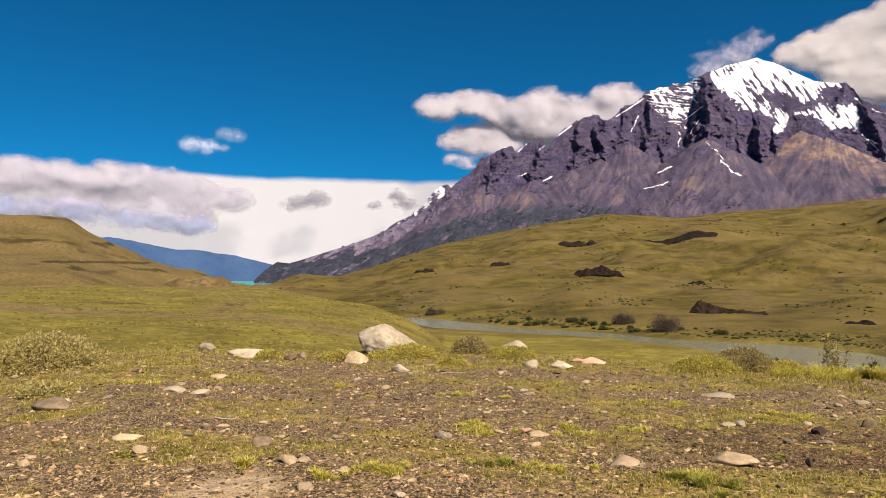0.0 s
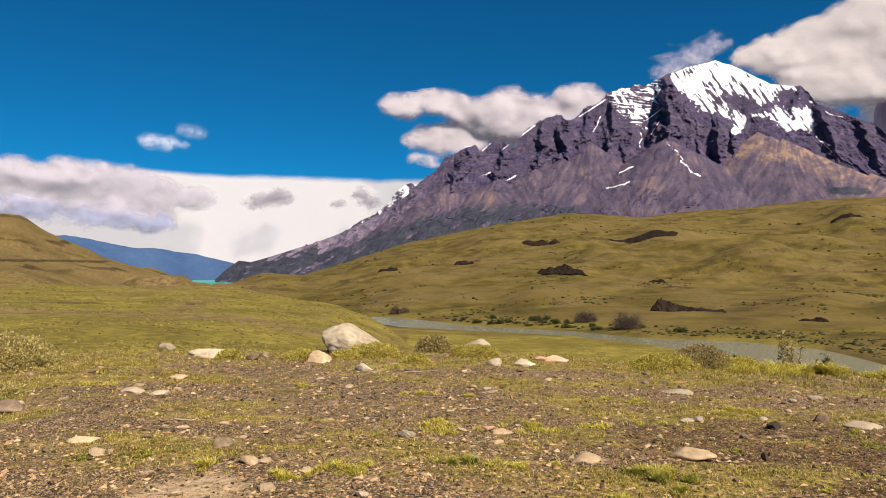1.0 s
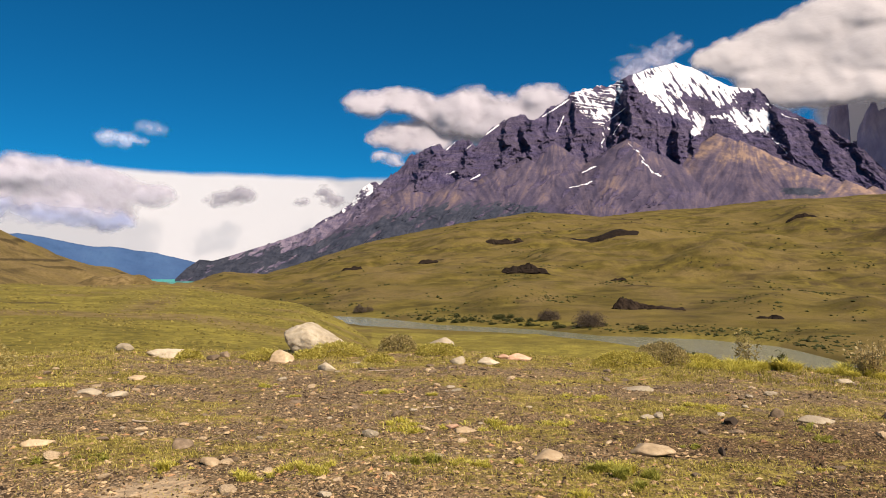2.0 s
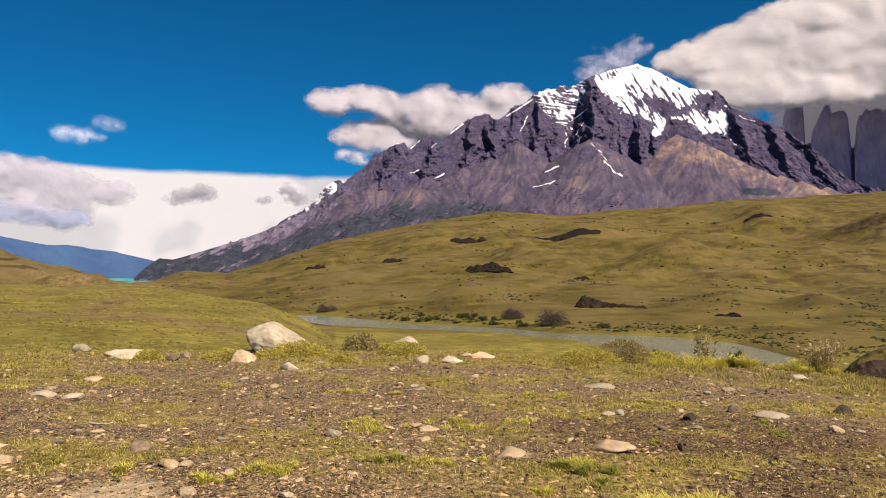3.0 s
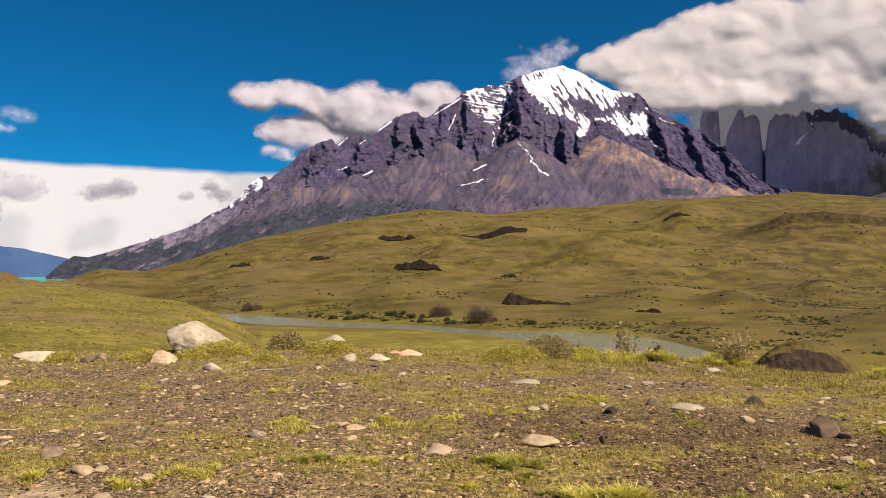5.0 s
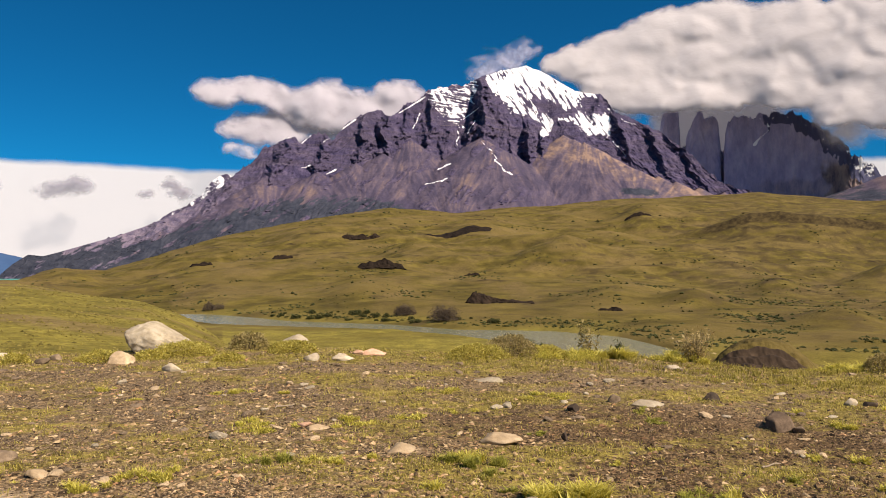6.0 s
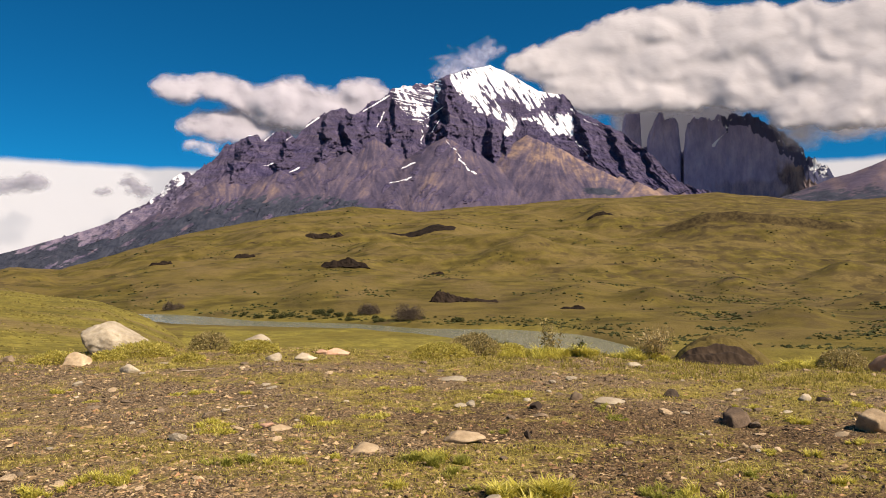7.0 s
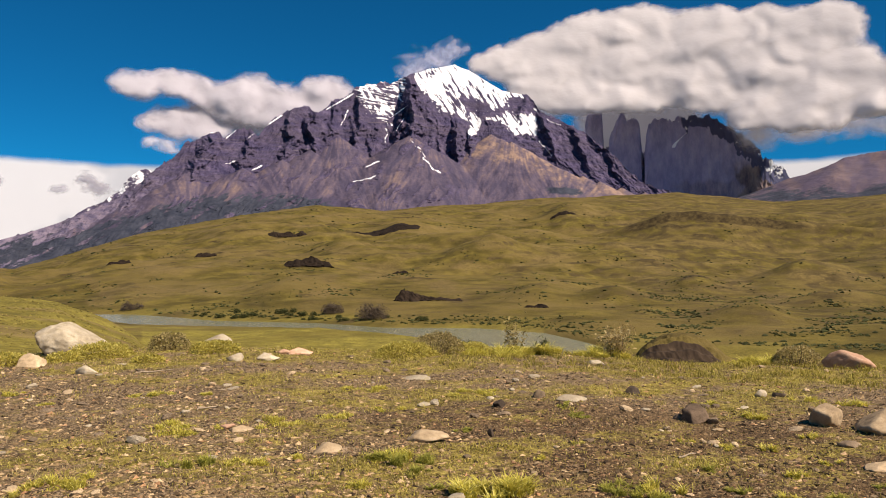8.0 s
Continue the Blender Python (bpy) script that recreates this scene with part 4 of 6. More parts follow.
def build_tower(name, label, az0, az1, profile, base, r0, lean, has_shade, seed):
    """A granite wall or pillar: a front that stands nearly upright, wraps its sides and falls behind."""
    az = np.concatenate([[az0], np.linspace(az0, az1, int((az1 - az0) / 0.05) + 2), [az1]])
    ps = np.array(profile, float)
    top = np.interp(az, ps[:, 0], ps[:, 1]) + 0.42 * (ridged(az / 0.9, az * 0, 5, seed, 0.65) - 1.3)
    u = (az - az0) / (az1 - az0) * 2 - 1
    v = np.linspace(0, 1, 60)
    U, V = np.meshgrid(u, v)
    T = np.tile(top, (60, 1))
    Az = np.tile(az, (60, 1))
    el = base + (T - base) * V
    R = r0 + lean * V + 110 * np.clip(U, 0, 1) ** 6 * (has_shade > 0) - 4 * ridged(Az / 0.6, V * 1.3, 4, seed + 3) + 16 * perlin(Az / 1.3, V * 1.5, seed + 6) + 10 * np.abs(perlin(Az / 0.4, V * 9, seed + 7)) + 8 * smooth(0.9, 1.0, V) - 60 * smooth(0.25, 0.0, V)
    R[:, 0] += 110
    R[:, -1] += 110
    x, y = polar(Az, R)
    z = height(el, R)
    back = np.stack([*polar(az, R[-1] + 120), np.full(len(az), 100.0)], -1)[None]
    verts = np.concatenate([np.stack([x, y, z], -1), back])
    drop = T - el
    # upper right of the wall, where the cloud's shade is painted
    top_shade = has_shade * smooth(1.1, 0.7, drop + 0.5 * fbm(Az / 0.9, el / 0.9, 5, seed + 5, 0.6) - 0.16 * np.clip(Az - 41.5, -2, 4)) * smooth(39.4, 41.0, Az)
    crack = np.exp(-((Az - 39.62 - 0.92 * (el - 8.84) + 0.25 * perlin(el * 2.5, el * 0, 5)) / (0.1 + 0.12 * smooth(9.6, 9.0, el))) ** 2) * smooth(8.7, 8.95, el) * smooth(10.1, 9.8, el) * (has_shade > 0)
    right = 0.75 * smooth(45.2, 46, Az + fbm(Az / 0.5, V * 9, 3, 4)) * smooth(0.4, 0.9, V) * (1 - smooth(47, 47.4, Az)) * (has_shade > 0)
    snow = np.maximum(crack * 0.75, right * 0.7)
    snow = np.maximum(snow, has_shade * 0.62 * smooth(0.25, 0.5, fbm(Az / 0.5, el / 0.25, 4, seed + 9)) * smooth(1.4, 0.6, drop) * smooth(39, 40, Az))
    warm = np.maximum(smooth(43.6, 44.6, Az + 0.8 * fbm(Az / 0.6, el / 0.8, 4, seed + 12)) * smooth(7.9, 7.0, el), 0.5 * smooth(6.5, 6.1, el + 0.3 * fbm(Az / 0.8, el * 0, 3, 6)) * smooth(39, 41, Az)) * has_shade
    z0 = np.zeros((1, len(az)))
    verts, faces = verts.reshape(-1, 3), grid_faces(61, len(az))[:, ::-1]
    attrs = {k: np.concatenate([v, z0]).ravel() for k, v in (("top_shade", top_shade), ("snow", snow), ("warm", warm))}
    if not has_shade:
        return tagged(new(name, mesh_of(name, verts, faces, TOWER, attrs)), label, "rock tower", group="granite towers")
    thing = new(name)
    dark = attrs["top_shade"][faces].mean(1) > 0.5
    for key, sel, words in (("rock_cap", dark, "wall top, cloud shade in its colour"), ("granite_face", ~dark, "pale grey granite with snow in a crack")):
        used, inv = np.unique(faces[sel], return_inverse=True)
        ob = new(key, mesh_of(key, verts[used], inv.reshape(-1, 4), TOWER, {k: v[used] for k, v in attrs.items()}))
        ob.parent = thing
        tagged(ob, words)
    return tagged(thing, label, "rock tower", group="granite towers")


build_tower("rock_tower", "sheer grey granite tower with its top in cloud", 33.1, 34.62, ((33.1, 9.6), (33.25, 11.2), (33.45, 11.85), (34.2, 12.0), (34.5, 11.7), (34.62, 9.4)), 3.0, 4560, 50, 0, 1)
build_tower("rock_tower", "sheer grey granite tower with a split top", 35.0, 37.42, ((35.0, 9.2), (35.25, 10.1), (35.6, 10.9), (36.0, 11.5), (36.36, 10.85), (36.86, 11.1), (37.25, 10.6), (37.42, 8.8)), 3.0, 4530, 50, 0, 4)
build_tower("rock_saddle", "grey rock saddle between the granite towers", 32.6, 39.5, ((32.6, 8.0), (33.5, 9.2), (34.7, 8.9), (35.6, 9.4), (36.6, 9.0), (37.5, 8.6), (39.5, 8.2)), 3.0, 4600, 40, 0, 6)
build_tower("rock_tower", "broad granite wall with painted cloud shade on its jagged top, snow patches", 37.62, 48.2, ((37.62, 8.7), (37.75, 9.7), (37.95, 10.5), (38.3, 10.8), (39.0, 10.9), (39.6, 10.75), (40.2, 10.95), (40.6, 10.75), (41.0, 11.0), (41.6, 10.8), (42.0, 11.0), (43.0, 10.25), (43.9, 9.9), (44.7, 9.2), (45.2, 8.55), (45.8, 7.95), (46.5, 7.2), (47.1, 6.7), (47.6, 6.1), (48.2, 5.0)), 3.0, 4480, 60, 1, 8)


# ---- clouds ----
def build_cloud(name, label, puffs, r, seed, billows=12, material=None, step=0.11, frill=0.35, fat=0.6, lean=0.3, whole=None):
    """A billowing body. puffs: (azimuth, elevation, half width, half height) in degrees, each heaped from smaller billows."""
    rs = np.random.RandomState(seed)
    subs = []
    for a, e, w, h in puffs:
        for k in range(billows * 2):
            t, q = rs.rand() * 6.283, 0.86 * math.sqrt(rs.rand())
            s = h * (0.2 + 0.32 * rs.rand()) * (1.15 - 0.5 * q)
            subs.append((a + math.cos(t) * q * (w - s), e + math.sin(t) * q * (h - s), s))
        subs.append((a, e, h * 0.8))
    sb = np.array(subs)
    a0, a1 = (sb[:, 0] - sb[:, 2]).min() - 1.6, (sb[:, 0] + sb[:, 2]).max() + 1.6
    e0, e1 = (sb[:, 1] - sb[:, 2]).min() - 0.7, (sb[:, 1] + sb[:, 2]).max() + 0.7
    A, E = np.meshgrid(np.arange(a0, a1, step), np.arange(e0, e1, step))
    Aw = A + frill * fbm(A / 1.5, E / 1.1, 5, seed % 40, 0.55)
    Ew = E + 0.7 * frill * fbm(A / 1.5, E / 1.1, 5, seed % 40 + 9, 0.55)
    D = np.zeros(A.shape)
    for a, e, s in subs:
        D += np.exp(4.0 * (s - np.sqrt(((Aw - a) / 1.35) ** 2 + (Ew - e) ** 2)))
    D = np.log(D + 1e-9) / 4.0
    # billows wider than high, rounded above and flat below, heaped unevenly over a swelling body
    Ab, Eb = A + 1.1 * fbm(A / 4.0, E / 2.5, 4, seed % 40 + 3), E + 0.7 * fbm(A / 4.0, E / 2.5, 4, seed % 40 + 6)
    heap = 0
    for k, size in enumerate((4.2, 2.3, 1.2, 0.6)):
        q = perlin(Ab / size / 1.9, Eb / size, seed % 40 + 20 + k)
        heap = heap + 0.62 * size * np.sqrt(q * q + 0.003) * np.clip(0.75 + 1.3 * fbm(A / size / 5, E / size / 3, 2, seed % 40 + 30 + k), 0.15, 1.6)
    inside = np.clip(D + 0.5, 0, None)
    relief = fat * (1.5 * (1 - np.exp(-inside / 1.2)) + heap * (1 - np.exp(-inside / 0.8))) * r * math.pi / 180
    k = np.array([1, 2, 1]) / 4.0
    for ax in (0, 1) * 4:
        p = np.pad(relief, [(1, 1) if i == ax else (0, 0) for i in (0, 1)], mode="edge")
        relief = sum(k[i] * np.take(p, np.arange(i, i + A.shape[ax]), ax) for i in range(3))
    n = A.size
    vs = []
    for sign in (-1, 0.3):
        R = r + sign * (relief + 9.0) + lean * (E - (e0 + e1) / 2) * r * math.pi / 180
        x, y = polar(A, R)
        vs.append(np.stack([x, y, height(E, R)], -1).reshape(-1, 3))
    f = grid_faces(*A.shape)
    f = f[D.ravel()[f].max(1) > -0.75]
    faces = np.concatenate([f[:, ::-1], f + n])
    used, inv = np.unique(faces, return_inverse=True)
    me = mesh_of(name, np.concatenate(vs)[used], inv.reshape(-1, 4), material or CLOUD, {"thick": np.concatenate([D.ravel()] * 2)[used]})
    ob = new(name, me)
    if whole:
        ob.parent = whole
        return tagged(ob, label)
    return tagged(ob, label, "cloud")


big = tagged(new("cloud"), "huge white cumulus with grey folds hanging over the rock towers", "cloud")
build_cloud("cloud_body", "white billows with grey folds",
            ((27.5, 15.6, 3.5, 1.1), (29.8, 16.2, 2.6, 1.1), (33, 17.0, 3.2, 1.7), (36.5, 17.4, 4, 1.8), (31, 15.4, 4.5, 2.0), (36, 15.5, 6, 2.6), (41.5, 16.0, 6, 2.8), (46.5, 15.6, 5, 2.7), (50.2, 16.4, 2.0, 1.4), (51.0, 13.8, 2.5, 1.2), (30.5, 13.6, 3, 1.5), (32.6, 12.9, 3.0, 1.1), (36.5, 12.9, 3.0, 1.0), (34.3, 13.6, 6, 1.9), (41, 13.3, 7, 2.1), (46, 13.6, 6, 2.4), (49, 11.6, 8, 2.4), (57, 11.6, 8, 2.6), (63, 13, 5, 3)), 4430, 3, 20, None, 0.12, 0.35, 1.05, 0.88, big)
build_cloud("underside", "grey ragged underside", ((30.6, 12.4, 2.8, 1.3), (33.2, 12.5, 2.8, 0.95), (36.2, 12.4, 2.8, 0.85), (39.4, 12.1, 2.8, 0.8), (42.6, 11.7, 2.4, 0.7), (45.4, 10.2, 1.9, 1.1), (45.5, 9.3, 1.3, 0.7), (48.4, 9.8, 1.6, 0.9), (50.6, 9.8, 2.2, 0.8), (53.5, 9.6, 3.0, 0.8), (57, 10, 4, 1)), 4610, 61, 12, UNDER_CLOUD, 0.08, 0.5, 0.35, 0.3, big)
build_cloud("cloud", "pale cloud filling the gaps behind the rock towers", ((34.6, 11.0, 2.2, 1.8), (35.2, 9.4, 2.0, 1.6), (37.6, 10.6, 2.0, 2.0), (37.8, 8.8, 2.2, 1.8), (40, 11.2, 2.4, 1.2)), 4760, 66, 10, BASE_CLOUD, 0.1, 0.4, 0.3)
bank = tagged(new("cloud"), "grey-white cumulus resting behind the rocky ridge", "cloud")
build_cloud("cloud_body", "white billows", ((2.2, 13.4, 3.3, 0.85), (-0.6, 13.0, 1.3, 0.5), (7.8, 13.2, 2.2, 1.15), (5.4, 12.7, 2.4, 0.9), (13.4, 13.2, 2.4, 1.2), (10.5, 12.4, 3.2, 1.2), (7.6, 11.6, 3.2, 1.0), (12.5, 11.6, 3, 1.2)), 4700, 12, 14, RIDGE_CLOUD, 0.11, 0.45, 0.85, 0.75, bank)
build_cloud("lower_lobe", "greyer low billows", ((4.2, 11.35, 3.4, 0.8), (6.6, 11.9, 2.6, 0.9), (9.0, 11.6, 3.0, 1.0), (7.0, 11.2, 3.2, 1.1), (1.4, 10.6, 1.8, 0.45), (4.0, 10.2, 2.6, 0.6)), 4680, 13, 14, RIDGE_CLOUD, 0.11, 0.45, 0.75, 0.9, bank)
build_cloud("cloud", "small white puff below the ridge cloud", ((0.7, 9.25, 1.0, 0.36), (1.9, 8.9, 0.9, 0.25)), 4480, 15, 2, BASE_CLOUD, 0.07, 0.6, 0.3)
build_cloud("cloud", "wisp of torn cloud at the summit", ((21.4, 15.9, 1.8, 0.6), (23.0, 16.7, 1.6, 0.5), (19.6, 15.1, 1.3, 0.5)), 4200, 21, 8, WISP, 0.07, 0.9, 0.5)
build_cloud("cloud", "small flat wisp of white cloud", ((-19.3, 9.65, 1.2, 0.22), (-18.2, 9.75, 1.0, 0.2), (-17.3, 9.6, 0.8, 0.15)), 4700, 24, 2, THIN_WISP, 0.06, 0.35, 0.3)
build_cloud("cloud", "thin streak of white cloud", ((-16.9, 10.68, 0.5, 0.05), (-16.2, 10.56, 0.5, 0.05), (-15.6, 10.46, 0.4, 0.04)), 4700, 29, 1, THIN_WISP, 0.06, 0.12, 0.3)
valley = tagged(new("cloud"), "long cumulus with blue-grey base over the valley", "cloud")
build_cloud("cloud_body", "white billows",
            ((-30, 6.7, 6, 1.4), (-24.5, 7.0, 5, 1.4), (-20, 6.7, 3.6, 1.2), (-27, 5.0, 6, 1.1), (-21, 5.0, 4, 1.1), (-16.8, 5.8, 3, 0.6), (-36, 6.4, 6, 1.8), (-19.3, 4.1, 2, 0.6)), 4690, 33, 14, VALLEY_CLOUD, whole=valley)
build_cloud("underside", "flat base, underside shade in its blue-grey colour", ((-31, 4.7, 5, 0.9), (-26, 4.5, 4, 0.8), (-22, 4.1, 3.4, 0.7), (-36, 4.8, 4, 0.8), (-18.5, 3.8, 2, 0.5)), 4560, 52, 10, SHADE_BASE_CLOUD, 0.09, 0.5, 0.5, whole=valley)
build_cloud("cloud", "small cloud before white haze, its shade in the grey colour", ((-11.6, 5.55, 1.3, 0.24), (-10.2, 5.85, 1.5, 0.3), (-9.6, 6.05, 1.1, 0.2)), 4690, 41, 3, SHADE_CLOUD, 0.06, 0.5, 0.4)
build_cloud("cloud", "small cloud before white haze, its shade in the grey colour", ((-3.7, 6.15, 0.9, 0.2), (-2.9, 5.7, 0.8, 0.3)), 4690, 44, 3, SHADE_CLOUD, 0.06, 0.8, 0.4)
build_cloud("cloud", "small cloud before white haze, its shade in the grey colour", ((-5.2, 5.65, 0.7, 0.15),), 4690, 46, 2, SHADE_CLOUD, 0.07, 0.4, 0.6)


# glowing backdrop that paints in the white haze over the horizon
def build_haze_sheet():
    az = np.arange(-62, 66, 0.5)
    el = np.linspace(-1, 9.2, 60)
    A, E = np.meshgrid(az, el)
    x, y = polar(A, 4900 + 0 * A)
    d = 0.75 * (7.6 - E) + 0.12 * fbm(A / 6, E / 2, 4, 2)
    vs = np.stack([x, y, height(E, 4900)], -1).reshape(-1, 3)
    me = mesh_of("backdrop", vs, grid_faces(*A.shape)[:, ::-1], HAZE_SHEET, {"thick": d})
    tagged(new("backdrop", me), "even white sheet of glowing haze and cloud low over the horizon", "cloud bank", kind="structure")


build_haze_sheet()


# ---- earth mound beside the river's bend ----
def build_mound():
    az = np.linspace(36.0, 46.0, 300)
    v = np.linspace(0, 1, 150) ** 1.7
    A, V = np.meshgrid(az, v)
    R = 128 + 70 * V
    u = (A - 40.9) / 4.3
    top = np.clip(np.where(u < -0.1, 1 - np.abs((u + 0.1) / 0.9) ** 3, 1 - np.abs((u + 0.1) / 0.72) ** 1.9), 0, 1)
    prof = np.where(V < 0.3, smooth(0, 0.3, V) ** 0.8, 1 - 0.8 * smooth(0.35, 1, V))
    x, y = polar(A, R)
    g = height(-7.3, 128 + 0 * R) - 6 * V
    z = g + (height(-4.1, 150) - height(-7.3, 128)) * top * prof + 0.5 * fbm(x / 4, y / 4, 5, 3) + 0.4 * (ridged(A / 1.3 + V * 9, V * 6, 4, 5) - 1) * smooth(0.36, 0.15, V) + 0.3 * np.sin(V * 130 + 3 * fbm(A / 2, V * 4, 3, 6)) * smooth(0.26, 0.2, V) * (top > 0.02)
    soil = smooth(0.19, 0.15, V + 0.025 * fbm(A, V * 5, 4, 8) + 0.12 * smooth(0.1, 0.9, u)) * smooth(0.0, 0.06, top)
    o = np.ones_like(z)
    verts, faces = np.stack([x, y, z], -1).reshape(-1, 3), grid_faces(150, 300)[:, ::-1]
    thing = new("earth_mound")
    bare = soil.ravel()[faces].mean(1) > 0.5
    for key, sel, material, words in (("turf", ~bare, GROUND, "olive grass"), ("earth_face", bare, MOUND, "brown eroded earth, darkened in its colour for shade")):
        used, inv = np.unique(faces[sel], return_inverse=True)
        attrs = {"veg": o, "soil": 0.3 * o, "far": o, "lush": 0 * o, "sand": 0 * o, "grit": 0 * o, "straw": 0.3 * o}
        ob = new(key, mesh_of(key, verts[used], inv.reshape(-1, 4), material, {k: v.ravel()[used] for k, v in attrs.items()}))
        ob.parent = thing
        tagged(ob, words)
    tagged(thing, "grassy mound with an eroded earth face darkened for shade", "mound")


build_mound()


def land_at(az, el, least=60):
    """Where the land lies that shows at that direction: x, y, distance."""
    for r in np.exp(np.linspace(math.log(least), math.log(2200), 700)):
        x, y = polar(az, r)
        if math.degrees(math.atan2(float(ground_z(x, y)) - EYE_Z, r)) >= el:
            return float(x), float(y), float(r)
    x, y = polar(az, 1400)
    return float(x), float(y), 1400.0


# ---- rocks: faceted by cutting planes, then roughened ----
def sphere(level):
    bm = bmesh.new()
    bmesh.ops.create_icosphere(bm, subdivisions=level, radius=1)
    v = np.array([p.co for p in bm.verts])
    f = np.array([[p.index for p in q.verts] for q in bm.faces])
    bm.free()
    return v / np.linalg.norm(v, axis=1)[:, None], f


BALLS = {k: sphere(k) for k in (1, 2, 3, 4, 5)}
# angular chips: eight faces
BALLS[0] = (np.array(((1, 0, 0), (-1, 0, 0), (0, 1, 0), (0, -1, 0), (0, 0, 1), (0, 0, -1)), float), np.array(((0, 2, 4), (2, 1, 4), (1, 3, 4), (3, 0, 4), (2, 0, 5), (1, 2, 5), (3, 1, 5), (0, 3, 5))))


def rock_shape(level, seed, facets=14, round_=0.35, rough=0.06):
    """A lump about 1 across in each axis, flat below."""
    rs = np.random.RandomState(seed)
    d, f = BALLS[level]
    n = rs.normal(size=(facets, 3))
    n /= np.linalg.norm(n, axis=1)[:, None]
    cut = 0.45 + 0.45 * rs.rand(facets)
    dots = np.clip(d @ n.T, 0.05, None)
    r = np.minimum((cut / dots).min(1), 1.15)
    r = r * (1 - round_) + round_ * 0.85
    s = seed * 0.37
    r = r * (1 + rough * (fbm(d[:, 0] * 2.5 + s, d[:, 1] * 2.5 + d[:, 2] * 1.7, 4, seed % 50) + 0.7 * fbm(d[:, 2] * 5 + s, d[:, 0] * 5 - d[:, 1] * 3, 3, seed % 37)))
    r = r * (1 + 0.025 * fbm(d[:, 0] * 9 + s, d[:, 1] * 9 + d[:, 2] * 7, 3, seed % 31))
    v = d * r[:, None]
    v = (v - v.min(0)) / (v.max(0) - v.min(0)) - 0.5
    v[:, 2] = np.maximum(v[:, 2] + 0.5, 0.12) - 0.12
    return v, f


def build_rock(name, label, x, y, w, h, material, seed, level=3, deep=0.8, turn=0.0, facets=14, round_=0.35, category="stone", group="", sink=0.12, slump=0.0):
    v, f = rock_shape(level, seed, facets, round_)
    if slump:
        v[:, 2] *= 1 - slump * smooth(-0.15, 0.5, v[:, 0])
        v[:, 2] *= 0.88 / v[:, 2].max()
    lift = v[:, 2] / 0.88
    v[:, 0] = v[:, 0] * (1.06 - 0.24 * lift ** 2) + 0.12 * math.sin(seed) * lift
    v[:, 1] = v[:, 1] * (1.06 - 0.24 * lift ** 2)
    v = v * (w, w * deep, h / 0.88 * (1 + sink))
    me = mesh_of(name, v, f, material, shade=level >= 3)
    ob = new(name, me)
    ob.matrix_world = pose(x, y, float(ground_z(x, y)) - sink * h, 0, 0, turn)
    return tagged(ob, label, category, group)


